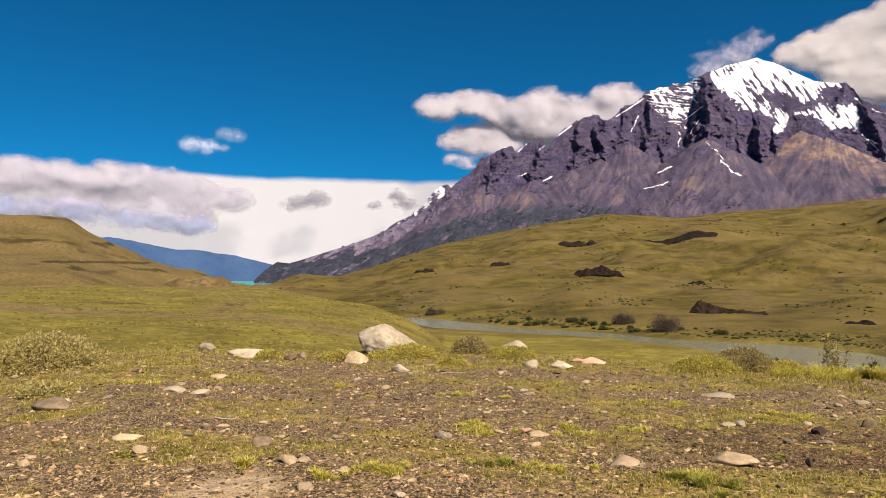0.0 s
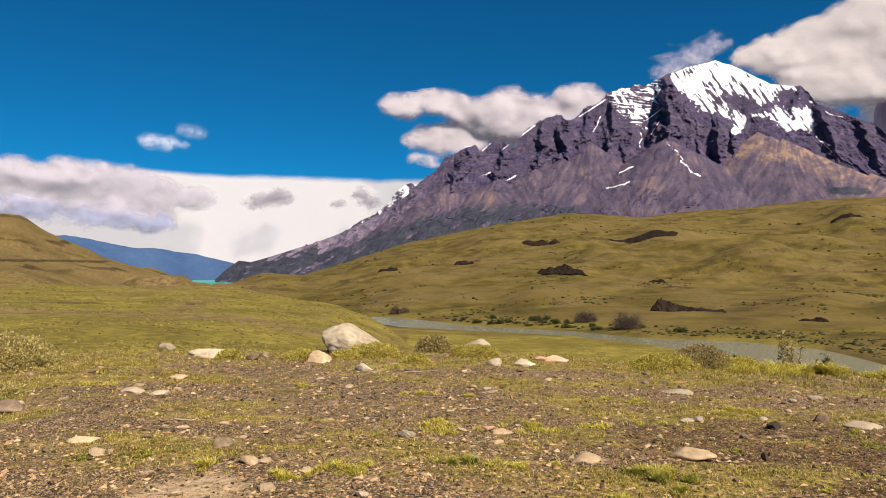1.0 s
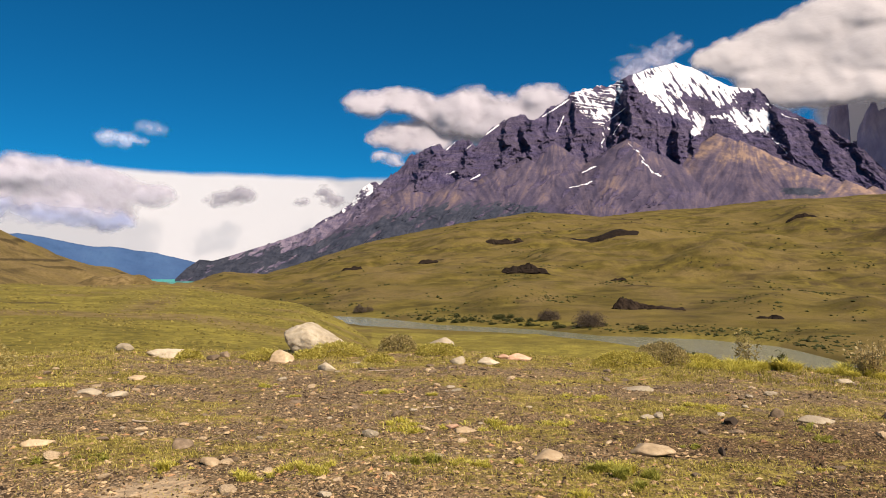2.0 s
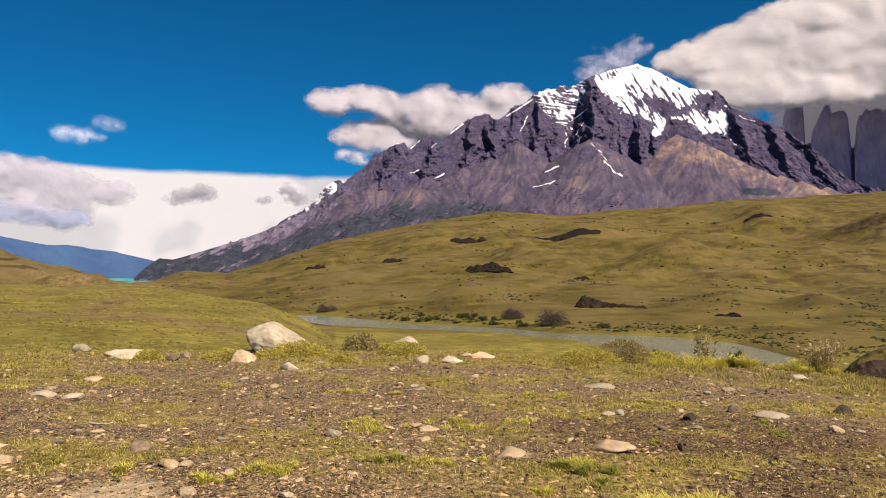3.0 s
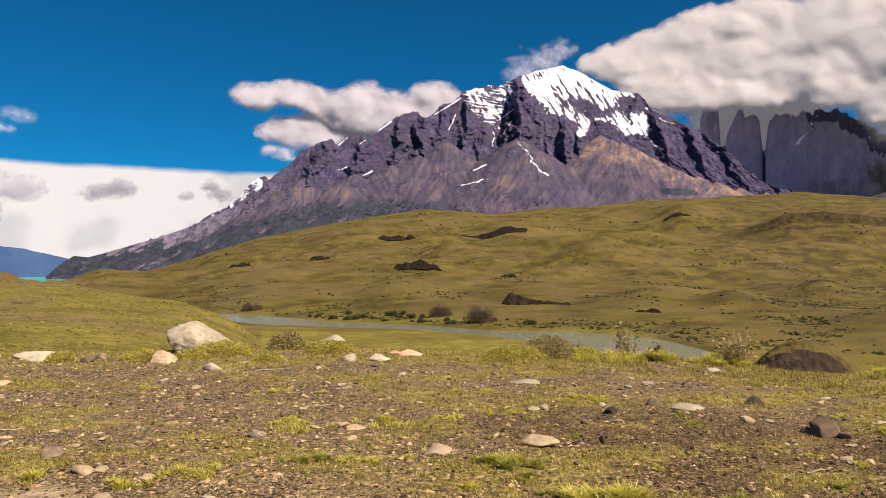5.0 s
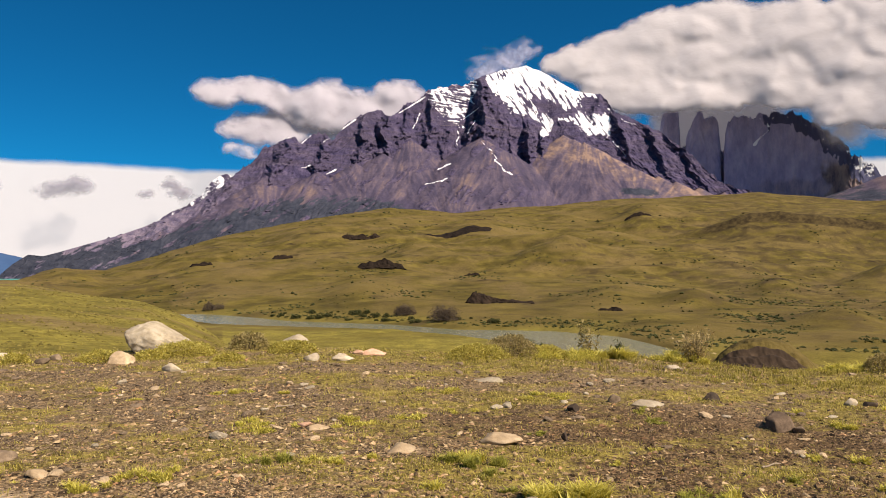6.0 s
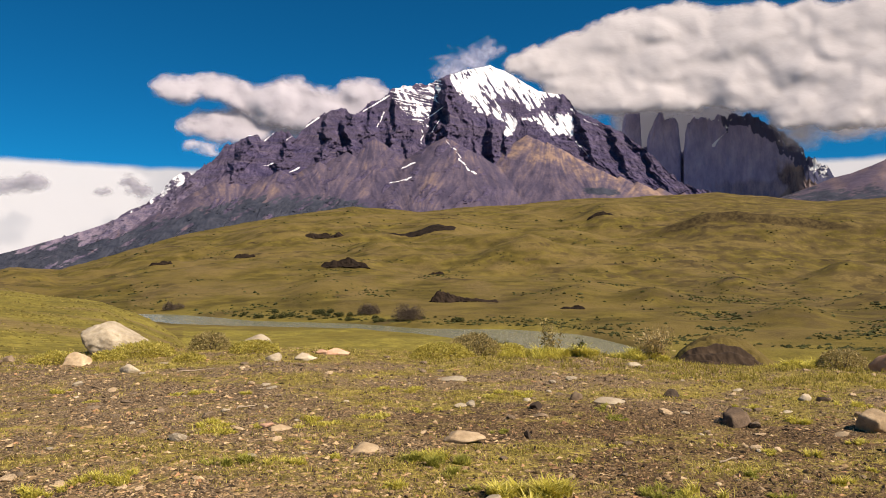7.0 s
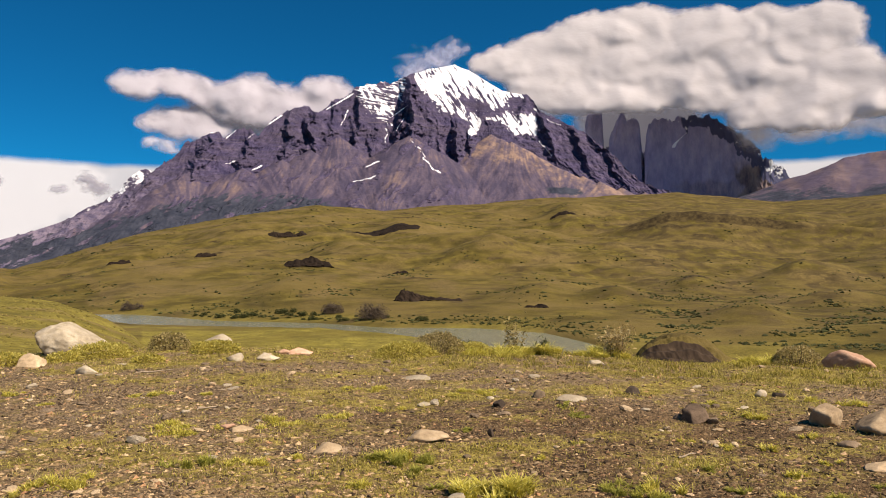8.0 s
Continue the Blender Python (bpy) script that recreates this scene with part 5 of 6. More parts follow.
PALE, TAN, GREY, DARK, RED = ("pale grey-beige granite stone lying on gravel", "tan weathered stone bedded in gravel", "grey-brown angular stone on gravel", "dark basalt stone on gravel", "pinkish red weathered stone at the grassy edge")
build_rock("boulder", "large pale beige granite boulder with rounded top", -0.85, 12.3, 0.97, 0.47, GRANITE, 5, 5, 0.8, -8, 14, 0.33, "boulder", slump=0.55)
STONES = (
    ("tan_stone", TAN, SANDSTONE, -1.27, 10.77, 0.4, 0.16), ("grey_stone", GREY, GREYSTONE, -1.64, 10.89, 0.17, 0.07), ("grey_stone", GREY, GREYSTONE, -2.17, 10.73, 0.2, 0.08),
    ("pale_stone", PALE, GRANITE, -0.55, 9.87, 0.26, 0.115), ("pale_stone", PALE, GRANITE, -2.91, 11.25, 0.59, 0.125), ("pale_stone", PALE, GRANITE, -3.78, 12.0, 0.29, 0.13),
    ("grey_stone", GREY, GREYSTONE, -2.13, 11.25, 0.16, 0.08), ("pale_stone", PALE, GRANITE, -2.78, 7.78, 0.25, 0.07), ("pale_stone", PALE, GRANITE, -2.49, 7.72, 0.22, 0.06),
    ("tan_stone", TAN, SANDSTONE, -2.63, 8.8, 0.21, 0.056), ("tan_stone", TAN, SANDSTONE, -2.38, 5.75, 0.24, 0.052), ("dark_stone", DARK, GREYSTONE, -3.61, 7.01, 0.36, 0.11),
    ("grey_stone", GREY, GREYSTONE, -1.36, 5.76, 0.16, 0.076), ("tan_stone", TAN, SANDSTONE, -1.06, 5.27, 0.14, 0.06), ("pale_stone", PALE, GRANITE, 1.12, 11.9, 0.5, 0.24),
    ("pale_stone", PALE, GRANITE, 1.2, 10.29, 0.22, 0.1), ("pale_stone", PALE, GRANITE, 1.62, 10.29, 0.33, 0.1), ("pink_stone", RED, REDSTONE, 2.2, 11.02, 0.42, 0.1),
    ("pink_stone", RED, REDSTONE, 2.0, 11.05, 0.22, 0.07), ("tan_stone", TAN, SANDSTONE, 2.09, 5.4, 0.33, 0.095), ("tan_stone", TAN, SANDSTONE, 1.27, 5.28, 0.23, 0.07),
    ("dark_stone", DARK, DARKSTONE, 3.28, 6.56, 0.15, 0.085), ("grey_stone", GREY, GREYSTONE, 3.15, 6.22, 0.145, 0.042), ("dark_stone", DARK, DARKSTONE, 2.62, 5.42, 0.055, 0.085),
    ("tan_stone", TAN, SANDSTONE, 0.78, 6.17, 0.22, 0.045), ("pink_stone", RED, REDSTONE, 0.68, 6.26, 0.12, 0.045), ("pale_stone", PALE, GRANITE, 3.17, 8.76, 0.42, 0.055),
    ("grey_stone", GREY, GREYSTONE, 4.0, 7.05, 0.16, 0.11), ("tan_stone", TAN, SANDSTONE, -2.83, 5.14, 0.08, 0.05), ("pale_stone", PALE, GRANITE, 4.19, 6.7, 0.37, 0.08),
    ("dark_stone", "dark reddish-brown pointed stone on grass", DARKSTONE, 5.24, 7.11, 0.2, 0.11), ("brown_stone", "rounded brown stone sitting on dark gravel", BROWNSTONE, 4.84, 5.6, 0.29, 0.185),
    ("pale_stone", "pale tan rounded stone on gravel", SANDSTONE, 5.66, 4.88, 0.32, 0.21), ("tan_stone", TAN, SANDSTONE, 5.9, 4.5, 0.56, 0.22), ("pink_stone", RED, REDSTONE, 9.5, 7.8, 0.74, 0.31),
    ("pale_stone", PALE, GRANITE, 6.46, 6.41, 0.16, 0.08), ("dark_stone", DARK, DARKSTONE, 6.62, 6.33, 0.18, 0.06), ("pale_stone", PALE, GRANITE, 6.38, 9.56, 0.25, 0.06), ("tan_stone", TAN, SANDSTONE, 4.62, 3.59, 0.22, 0.07),
    ("grey_stone", GREY, GREYSTONE, 5.13, 4.21, 0.24, 0.05), ("pale_stone", PALE, GRANITE, 1.7, 3.97, 0.12, 0.055), ("grey_stone", GREY, GREYSTONE, 4.71, 5.7, 0.11, 0.07),
    ("tan_stone", TAN, SANDSTONE, 9.61, 8.16, 0.17, 0.1))
for k, (nm, lb, mt, x, y, w, h) in enumerate(STONES):
    build_rock(nm, lb, x, y, w, h * (0.85 if y < 10 else 1.0), mt, 40 + k * 7, 4, 0.75 if h / w > 0.3 else 0.6, (k * 37) % 50 - 25, 8 if mt is DARKSTONE else 20, 0.0 if mt is DARKSTONE else 0.05 if mt is GREYSTONE else 0.12, sink=0.25 if h / w > 0.25 else 0.6)


# ---- dark outcrops on the far hills ----
def build_outcrop(az, el, wide, tall, seed, peak=0.3, horn=False):
    x, y, r = land_at(az, el - tall * 0.5)
    w, h = r * radians(wide), r * radians(tall) * 0.85
    thing = new("rock_outcrop")
    thing.matrix_world = pose(x, y, 0, 0, 0, -az)
    ca, sa = math.cos(radians(az)), math.sin(radians(az))
    # a broken scarp: steep towards the valley, running back into the turf
    u, v = np.linspace(-1, 1, 90), np.linspace(0, 1, 26)
    U, V = np.meshgrid(u, v)
    s = (U + 1) / 2
    top = (0.24 + 0.76 * np.exp(-np.abs((s - peak) / np.where(s < peak, 0.13, 0.3)) ** 1.3)) * (0.85 + 0.3 * fbm(U * 3 + seed, U * 0, 4, seed)) * smooth(1.0, 0.86, np.abs(U))
    if not horn:
        # a long lens of broken ledges
        top = np.sqrt(np.clip(1 - U * U, 0, 1)) * (0.62 + 0.2 * (s - peak) + 0.55 * fbm(U * 2.0 + seed, U * 0, 3, seed + 3, 0.35)) * smooth(1.0, 0.7, np.abs(U))
        top = np.clip(top, 0.02, 1)
    up = np.where(V < 0.55, smooth(0, 0.55, V), 1 - 0.75 * smooth(0.55, 1, V))
    px = U * w / 2 + 0.02 * w * fbm(U * 4, V * 4, 3, seed + 2)
    py = (V - 0.45) * 0.22 * w + 0.05 * w * fbm(U * 3 + 7, V * 2, 4, seed + 5)
    gx, gy = x + px * ca + py * sa, y - px * sa + py * ca
    z = ground_z(gx, gy) - 0.1 * h + h * top * up * (1 + (0.22 if horn else 0.1) * fbm(U * 6, V * 5, 4, seed + 8))
    ob = new("scarp", mesh_of("scarp", np.stack([px, py, z], -1).reshape(-1, 3), grid_faces(26, 90)[:, ::-1], OUTCROP, shade=False))
    ob.parent = thing
    rs = np.random.RandomState(seed)
    for k in range(20):
        q, f = rock_shape(2, seed * 29 + k, 7, 0.0, 0.22)
        c = (rs.rand() - 0.5) * 0.94
        tall_here = float(np.interp(2 * c, u, top[0]))
        sx, sy = c * w, (-0.2 + 0.22 * rs.rand()) * 0.4 * w
        size = h * tall_here * (0.25 + 0.4 * rs.rand())
        zz = float(ground_z(x + sx * ca + sy * sa, y - sx * sa + sy * ca))
        ob = new("block", mesh_of("block", q * (size * (1.4 + 2.2 * rs.rand()), size * 1.2, size * 0.8) + (sx, sy, zz - 0.1 * size), f, OUTCROP, shade=False))
        ob.parent = thing
    return tagged(thing, "dark broken rock outcrop on a grassy hillside", "rock outcrop", "hillside outcrops")


for k, row in enumerate(((21.1, -1.8, 5.6, 1.35, 0.13), (11.9, 0.75, 4.2, 1.1, 0.35), (10.3, 2.8, 3.4, 0.75, 0.45), (4.4, 1.2, 1.8, 0.6, 0.5), (-1.5, 0.7, 1.8, 0.6, 0.6), (17.8, 3.0, 6.0, 0.3, 0.45), (29.4, -2.75, 2.2, 0.5, 0.4), (18.9, -0.15, 1.4, 0.4, 0.3), (31.5, 4.3, 2.2, 0.4, 0.6))):
    build_outcrop(*row[:4], 3 + k, row[4], k == 0)


# ---- bushes ----
def leaf_cloud(n, rs, w, d, h, size, hollow=0.55, droop=0.0):
    """Small folded leaves spread through a dome: vertices and triangles."""
    u = rs.normal(size=(n, 3))
    u /= np.linalg.norm(u, axis=1)[:, None]
    u[:, 2] = np.abs(u[:, 2])
    lob = 1 + 0.22 * perlin(u[:, 0] * 2.3 + rs.rand() * 9, u[:, 1] * 2.3 + u[:, 2] * 2) + 0.16 * perlin(u[:, 0] * 6, u[:, 1] * 6 + u[:, 2] * 5, 5)
    rad = (hollow + (1 - hollow) * rs.rand(n) ** 0.5) * lob
    c = u * rad[:, None] * (w / 2, d / 2, h)
    a = rs.normal(size=(n, 3))
    a = a + u * 0.8
    a /= np.linalg.norm(a, axis=1)[:, None]
    b = np.cross(a, rs.normal(size=(n, 3)))
    b /= np.linalg.norm(b, axis=1)[:, None]
    s = size * (0.6 + 0.8 * rs.rand(n))[:, None]
    v = np.stack([c, c + a * s + b * s * 0.35, c + a * s * 2, c + a * s - b * s * 0.35], 1)
    f = np.arange(n * 4).reshape(n, 4)
    return v.reshape(-1, 3), f


def sticks(rs, n, w, h, thick, spread=0.8):
    """Bent tapering twigs from the base: vertices and quads."""
    vs, fs = [], []
    for _ in range(n):
        a = rs.rand() * 6.283
        lean = spread * rs.rand() ** 0.7
        tip = np.array((math.cos(a) * lean * w / 2, math.sin(a) * lean * w / 2, h * (0.7 + 0.4 * rs.rand())))
        root = np.array((math.cos(a) * 0.12 * w, math.sin(a) * 0.12 * w, -0.02))
        mid = (root + tip) / 2 + rs.normal(size=3) * 0.06 * h
        base = len(vs) * 3
        for k, p in enumerate((root, mid, tip)):
            t = thick * (1 - 0.4 * k)
            for q in range(3):
                vs.append(p + t * np.array((math.cos(q * 2.094), math.sin(q * 2.094), 0)))
        o = len(vs) - 9
        for k in (0, 3):
            for q in range(3):
                fs.append((o + k + q, o + k + (q + 1) % 3, o + k + 3 + (q + 1) % 3, o + k + 3 + q))
    return np.array(vs), np.array(fs)


def blades(n, rs, w, d, tall, wide, bend=0.5):
    """Blades of grass on an oval patch: vertices and quads (two to a blade, meeting in a narrow tip)."""
    a, q = rs.rand(n) * 6.283, np.sqrt(rs.rand(n))
    c = np.stack([np.cos(a) * q * w / 2, np.sin(a) * q * d / 2, 0 * a - 0.01], -1)
    hgt = tall * (0.45 + 0.75 * rs.rand(n)) * (1 - 0.45 * q * q)
    th = rs.rand(n) * 6.283
    out = np.stack([np.cos(th), np.sin(th), 0 * th], -1)
    side = np.stack([-np.sin(th), np.cos(th), 0 * th], -1) * (wide * (0.6 + 0.8 * rs.rand(n)))[:, None]
    up = np.array((0, 0, 1.0))
    mid = c + up * (hgt * 0.6)[:, None] + out * (hgt * bend * 0.25)[:, None]
    tip = c + up * hgt[:, None] + out * (hgt * bend * (0.5 + rs.rand(n)))[:, None]
    v = np.stack([c - side, c + side, mid + side * 0.8, mid - side * 0.8, tip + side * 0.12, tip - side * 0.12], 1)
    i = np.arange(n)[:, None] * 6
    f = np.concatenate([i + (0, 1, 2, 3), i + (3, 2, 4, 5)])
    return v.reshape(-1, 3), f


def build_bush(name, label, x, y, w, h, leaf, seed, leaves=1500, size=0.02, twigs=14, category="bush", group="", deep=0.8):
    rs = np.random.RandomState(seed)
    thing = new(name)
    thing.matrix_world = pose(x, y, float(ground_z(x, y)) - 0.01)
    v, f = leaf_cloud(leaves * 2, rs, w, w * deep, h, size, 0.8)
    ob = new("foliage", mesh_of("foliage", v, f, leaf, shade=False))
    ob.parent = thing
    if twigs > 0:
        v, f = sticks(rs, twigs, w * 0.9, h * 0.9, 0.006)
        ob = new("stem", mesh_of("stem", v, f, TWIG))
        ob.parent = thing
    return tagged(thing, label, category, group)


BUSHES = (
    ("low_shrub", "rounded grey-green shrub with dry twigs on the knoll", PALEBUSH, -5.15, 9.8, 1.4, 0.46, 5200), ("low_shrub", "flat grey dry shrub with green shoots", PALEBUSH, -4.09, 7.79, 0.57, 0.13, 1200),
    ("low_shrub", "small grey-brown twiggy shrub at the crest", GREYBUSH, 0.44, 12.1, 0.6, 0.26, 1300), ("low_shrub", "brownish rounded shrub among grass at the crest", GREYBUSH, 4.56, 11.4, 0.95, 0.36, 2600),
    ("low_shrub", "dry brown shrub beside a pink rock", GREYBUSH, 9.2, 8.4, 0.8, 0.3, 1600),
    ("cushion_plant", "yellow-green cushion plant beside stones", CUSHION, -1.52, 11.0, 0.72, 0.17, 1700), ("cushion_plant", "yellow-green cushion plant against the boulder", CUSHION, -0.5, 11.6, 1.0, 0.25, 3000),
    ("cushion_plant", "yellow-green cushion plant against the boulder", CUSHION, -0.93, 11.2, 0.5, 0.16, 1000), ("cushion_plant", "domed yellow-green cushion plant around a pale stone", CUSHION, 1.05, 11.4, 0.85, 0.21, 2400),
    ("cushion_plant", "yellow-green cushion plant on the grassy crest", CUSHION, 3.89, 11.1, 1.1, 0.27, 2900), ("cushion_plant", "yellow-green cushion plant on the grassy crest", CUSHION, 5.17, 11.4, 0.85, 0.27, 2000),
    ("cushion_plant", "small yellow-green cushion plant on gravel", CUSHION, 0.13, 10.9, 0.5, 0.12, 900), ("cushion_plant", "small yellow-green cushion plant beside a pale stone", CUSHION, -2.57, 11.0, 0.45, 0.16, 900))
for k, (nm, lb, mt, x, y, w, h, n) in enumerate(BUSHES):
    build_bush(nm, lb, x, y, w * (0.88 if mt is CUSHION else 1), h * (0.78 if mt is CUSHION else 1), mt, 100 + k, n, 0.017 if mt is CUSHION else 0.02, 0 if mt is CUSHION else 40)


def build_weed(label, x, y, w, h, seed, stems, leaf, leaves):
    rs = np.random.RandomState(seed)
    thing = new("tall_weed")
    thing.matrix_world = pose(x, y, float(ground_z(x, y)) - 0.01)
    for k in range(stems):
        v, f = sticks(rs, 1, w, h * (0.55 + 0.5 * rs.rand()), 0.005, 0.7)
        ob = new("stem", mesh_of("stem", v, f, TWIG))
        ob.parent = thing
        tip, mid, root = v[6:9].mean(0), v[3:6].mean(0), v[0:3].mean(0)
        s = rs.rand(leaves)[:, None]
        c = np.where(s < 0.5, root + (mid - root) * s * 2, mid + (tip - mid) * (s * 2 - 1)) + rs.normal(size=(leaves, 3)) * 0.035
        a, b = rs.normal(size=(leaves, 3)) * 0.018, rs.normal(size=(leaves, 3)) * 0.008
        lv = np.stack([c, c + a + b, c + 2 * a, c + a - b], 1).reshape(-1, 3)
        ob = new("foliage", mesh_of("foliage", lv, np.arange(leaves * 4).reshape(-1, 4), leaf, shade=False))
        ob.parent = thing
    return tagged(thing, label, "weed")


build_weed("tall thin weed with sparse leaves at the crest", 5.92, 11.3, 0.6, 0.74, 3, 9, GREYBUSH, 70)
build_weed("dry upright weed stalks at the crest", 7.34, 10.4, 1.0, 0.58, 8, 22, DRY, 60)
build_weed("thin weed with sparse leaves at the crest", 6.3, 11.0, 0.4, 0.35, 12, 4, DARKBUSH, 50)


def build_tuft(label, x, y, w, h, material, seed, n):
    """A ragged patch: a few small heads of grass of unequal height, with stragglers between them."""
    rs = np.random.RandomState(seed)
    thing = new("grass_tuft")
    thing.matrix_world = pose(x, y, float(ground_z(x, y)))
    heads = 4 + int(w * 10)
    for k in range(heads):
        a, q = rs.rand() * 6.283, math.sqrt(rs.rand())
        s = w * (0.13 + 0.18 * rs.rand())
        v, f = blades(max(16, int(n / heads * (0.4 + rs.rand()))), rs, s, s, h * (0.5 + 0.6 * rs.rand()) * (1 - 0.4 * q), 0.0055 if h > 0.15 else 0.004, 0.9)
        ob = new("clump", mesh_of("clump", v + (math.cos(a) * q * w * 0.5, math.sin(a) * q * w * 0.36, 0), f, material, shade=False))
        ob.parent = thing
    return tagged(thing, label, "grass tuft", "grass tufts on the gravel")


TUFT = leaf_material("tuft_blade", (0.34, 0.3, 0.05), (0.58, 0.52, 0.09), (0.84, 0.77, 0.25), 4.0)
CREST_BLADES = leaf_material("crest_blade", (0.13, 0.115, 0.025), (0.31, 0.265, 0.05), (0.58, 0.5, 0.13), 1.2)
LUSH = leaf_material("green_grass", (0.18, 0.19, 0.035), (0.34, 0.34, 0.06), (0.52, 0.48, 0.13))
TUFTS = (("y", 1.91, 4.0, 0.5, 0.17), ("g", 2.68, 3.71, 0.36, 0.1), ("g", 2.83, 3.55, 0.22, 0.08), ("y", 0.36, 6.31, 0.6, 0.07), ("y", 1.03, 6.37, 0.5, 0.1), ("g", 0.33, 5.2, 0.35, 0.1), ("y", 0.67, 5.08, 0.3, 0.08),
         ("g", 1.58, 4.83, 0.4, 0.1), ("y", -0.71, 4.95, 0.34, 0.08), ("y", -0.46, 5.05, 0.27, 0.06), ("y", -1.2, 8.65, 0.34, 0.07), ("y", 1.63, 4.95, 0.36, 0.1), ("g", 1.7, 4.57, 0.22, 0.07), ("y", 1.66, 6.47, 0.46, 0.06),
         ("y", 0.2, 6.5, 0.5, 0.06), ("g", 3.96, 6.4, 0.36, 0.05), ("y", -0.42, 5.08, 0.42, 0.08), ("y", -1.33, 5.17, 0.36, 0.08), ("y", 5.5, 11.1, 1.2, 0.23), ("y", 6.2, 10.9, 0.7, 0.24), ("y", 9.0, 8.85, 1.1, 0.2), ("y", 7.2, 10.5, 1.1, 0.24), ("y", 5.0, 11.5, 1.0, 0.22),
         ("g", -4.0, 7.6, 0.5, 0.06), ("y", 0.15, 8.1, 0.5, 0.06), ("y", -3.3, 8.2, 0.5, 0.07), ("y", 3.4, 7.4, 0.6, 0.08), ("y", 2.3, 7.9, 0.5, 0.07),
         ("y", -0.78, 7.85, 0.27, 0.05), ("y", 0.66, 7.87, 0.18, 0.05), ("g", -1.9, 5.37, 0.26, 0.06), ("g", -2.24, 5.33, 0.2, 0.06), ("y", 2.23, 6.87, 0.33, 0.06), ("y", 2.17, 8.84, 0.35, 0.07), ("g", 2.54, 5.74, 0.24, 0.06),
         ("g", 1.84, 4.78, 0.24, 0.09), ("y", 0.74, 5.1, 0.16, 0.06), ("y", 1.04, 5.15, 0.16, 0.06), ("g", 3.77, 5.98, 0.33, 0.06), ("g", 1.69, 4.25, 0.14, 0.06), ("y", 1.26, 4.4, 0.21, 0.07), ("y", 4.04, 4.82, 0.14, 0.06),
         ("y", 4.13, 4.48, 0.16, 0.06), ("y", 4.39, 4.32, 0.19, 0.07), ("g", 3.54, 3.94, 0.16, 0.08), ("g", 3.3, 3.48, 0.15, 0.07), ("g", 3.69, 3.15, 0.19, 0.07), ("y", 3.42, 3.23, 0.16, 0.07), ("g", 4.22, 3.25, 0.2, 0.06),
         ("y", 2.87, 3.65, 0.34, 0.12), ("y", 4.47, 3.8, 0.2, 0.07), ("y", 5.07, 4.54, 0.2, 0.08), ("g", 2.74, 3.9, 0.22, 0.07), ("y", 3.95, 3.66, 0.17, 0.07), ("y", 3.12, 5.0, 0.16, 0.05), ("y", 2.65, 4.62, 0.14, 0.05),
         ("y", 6.73, 5.48, 0.4, 0.1), ("y", 6.6, 5.91, 0.41, 0.1), ("y", 5.34, 5.37, 0.35, 0.08), ("y", 5.58, 6.33, 0.32, 0.08))
for k, (q, x, y, w, h) in enumerate(TUFTS):
    build_tuft("bright green low grass tuft on gravel" if q == "g" else "yellow-green grass tuft on gravel", x, y, w, h, LUSH if q == "g" else TUFT, 300 + k, int((220 + 1200 * w) * (3.2 if h > 0.15 else 1)))


# ---- bushes and trees along the river, and specks of scrub on the hills ----
def build_river_bush(name, label, x, y, w, h, leaf, seed, leaves, category="bush", group=""):
    rs = np.random.RandomState(seed)
    thing = new(name)
    thing.matrix_world = pose(x, y, float(ground_z(x, y)) - 0.1)
    vs, fs = [], []
    for k in range(9):
        a, q = rs.rand() * 6.283, 0.32 * w * math.sqrt(rs.rand())
        v, f = leaf_cloud(leaves // 9, rs, w * 0.5, w * 0.5, h * (0.55 + 0.45 * rs.rand()), 0.28, 0.4)
        fs.append(f + sum(len(p) for p in vs))
        vs.append(v + (math.cos(a) * q, math.sin(a) * q, 0.1 * h))
    ob = new("crown", mesh_of("crown", np.concatenate(vs), np.concatenate(fs), leaf, shade=False))
    ob.parent = thing
    v, f = sticks(rs, 8, w * 0.8, h * 0.8, 0.06)
    ob = new("trunk", mesh_of("trunk", v, f, TWIG))
    ob.parent = thing
    return tagged(thing, label, category, group)


BROWNTWIG = leaf_material("bare_twigs", (0.065, 0.049, 0.038), (0.12, 0.092, 0.07), (0.19, 0.152, 0.115), 0.2)


def at(az, r):
    x, y = polar(az, r)
    return float(x), float(y)


rs = np.random.RandomState(5)
first = build_river_bush("riverside_bush", "dark green bush on the river bank", *at(7.2, 352), 4.5, 3.0, DARKBUSH, 1, 700, group="riverside bushes")
second = build_river_bush("riverside_bush", "dark green bush on the river bank", *at(23.0, 206), 4.0, 3.6, DARKBUSH, 2, 900, group="riverside bushes")
for k in range(70):
    az = 3.0 + 9.5 * rs.rand() ** 0.7 if k < 40 else 9.0 + 15.0 * rs.rand()
    x, y = at(az, float(np.interp(az, LAND[:, 0], LAND[:, 6])) + 9 + 26 * rs.rand() ** 2)
    s = 0.25 + 0.75 * rs.rand() ** 2
    ob = copy_thing(first, pose(x, y, float(ground_z(x, y)) - 0.1, 0, 0, rs.rand() * 360) @ Matrix.Diagonal((s * (1.1 + 0.9 * rs.rand()), s, s * 0.85, 1)))
for k in range(6):
    x, y = at(22.1 + 0.42 * k, 203 + 4 * rs.rand())
    s = 0.55 + 0.4 * rs.rand()
    copy_thing(second, pose(x, y, float(ground_z(x, y)) - 0.1, 0, 0, rs.rand() * 360) @ Matrix.Diagonal((s, s, s, 1)))
build_river_bush("bare_bush", "broad leafless brown thicket on the river bank", *at(16.9, 318), 15.0, 6.8, BROWNTWIG, 31, 5200)
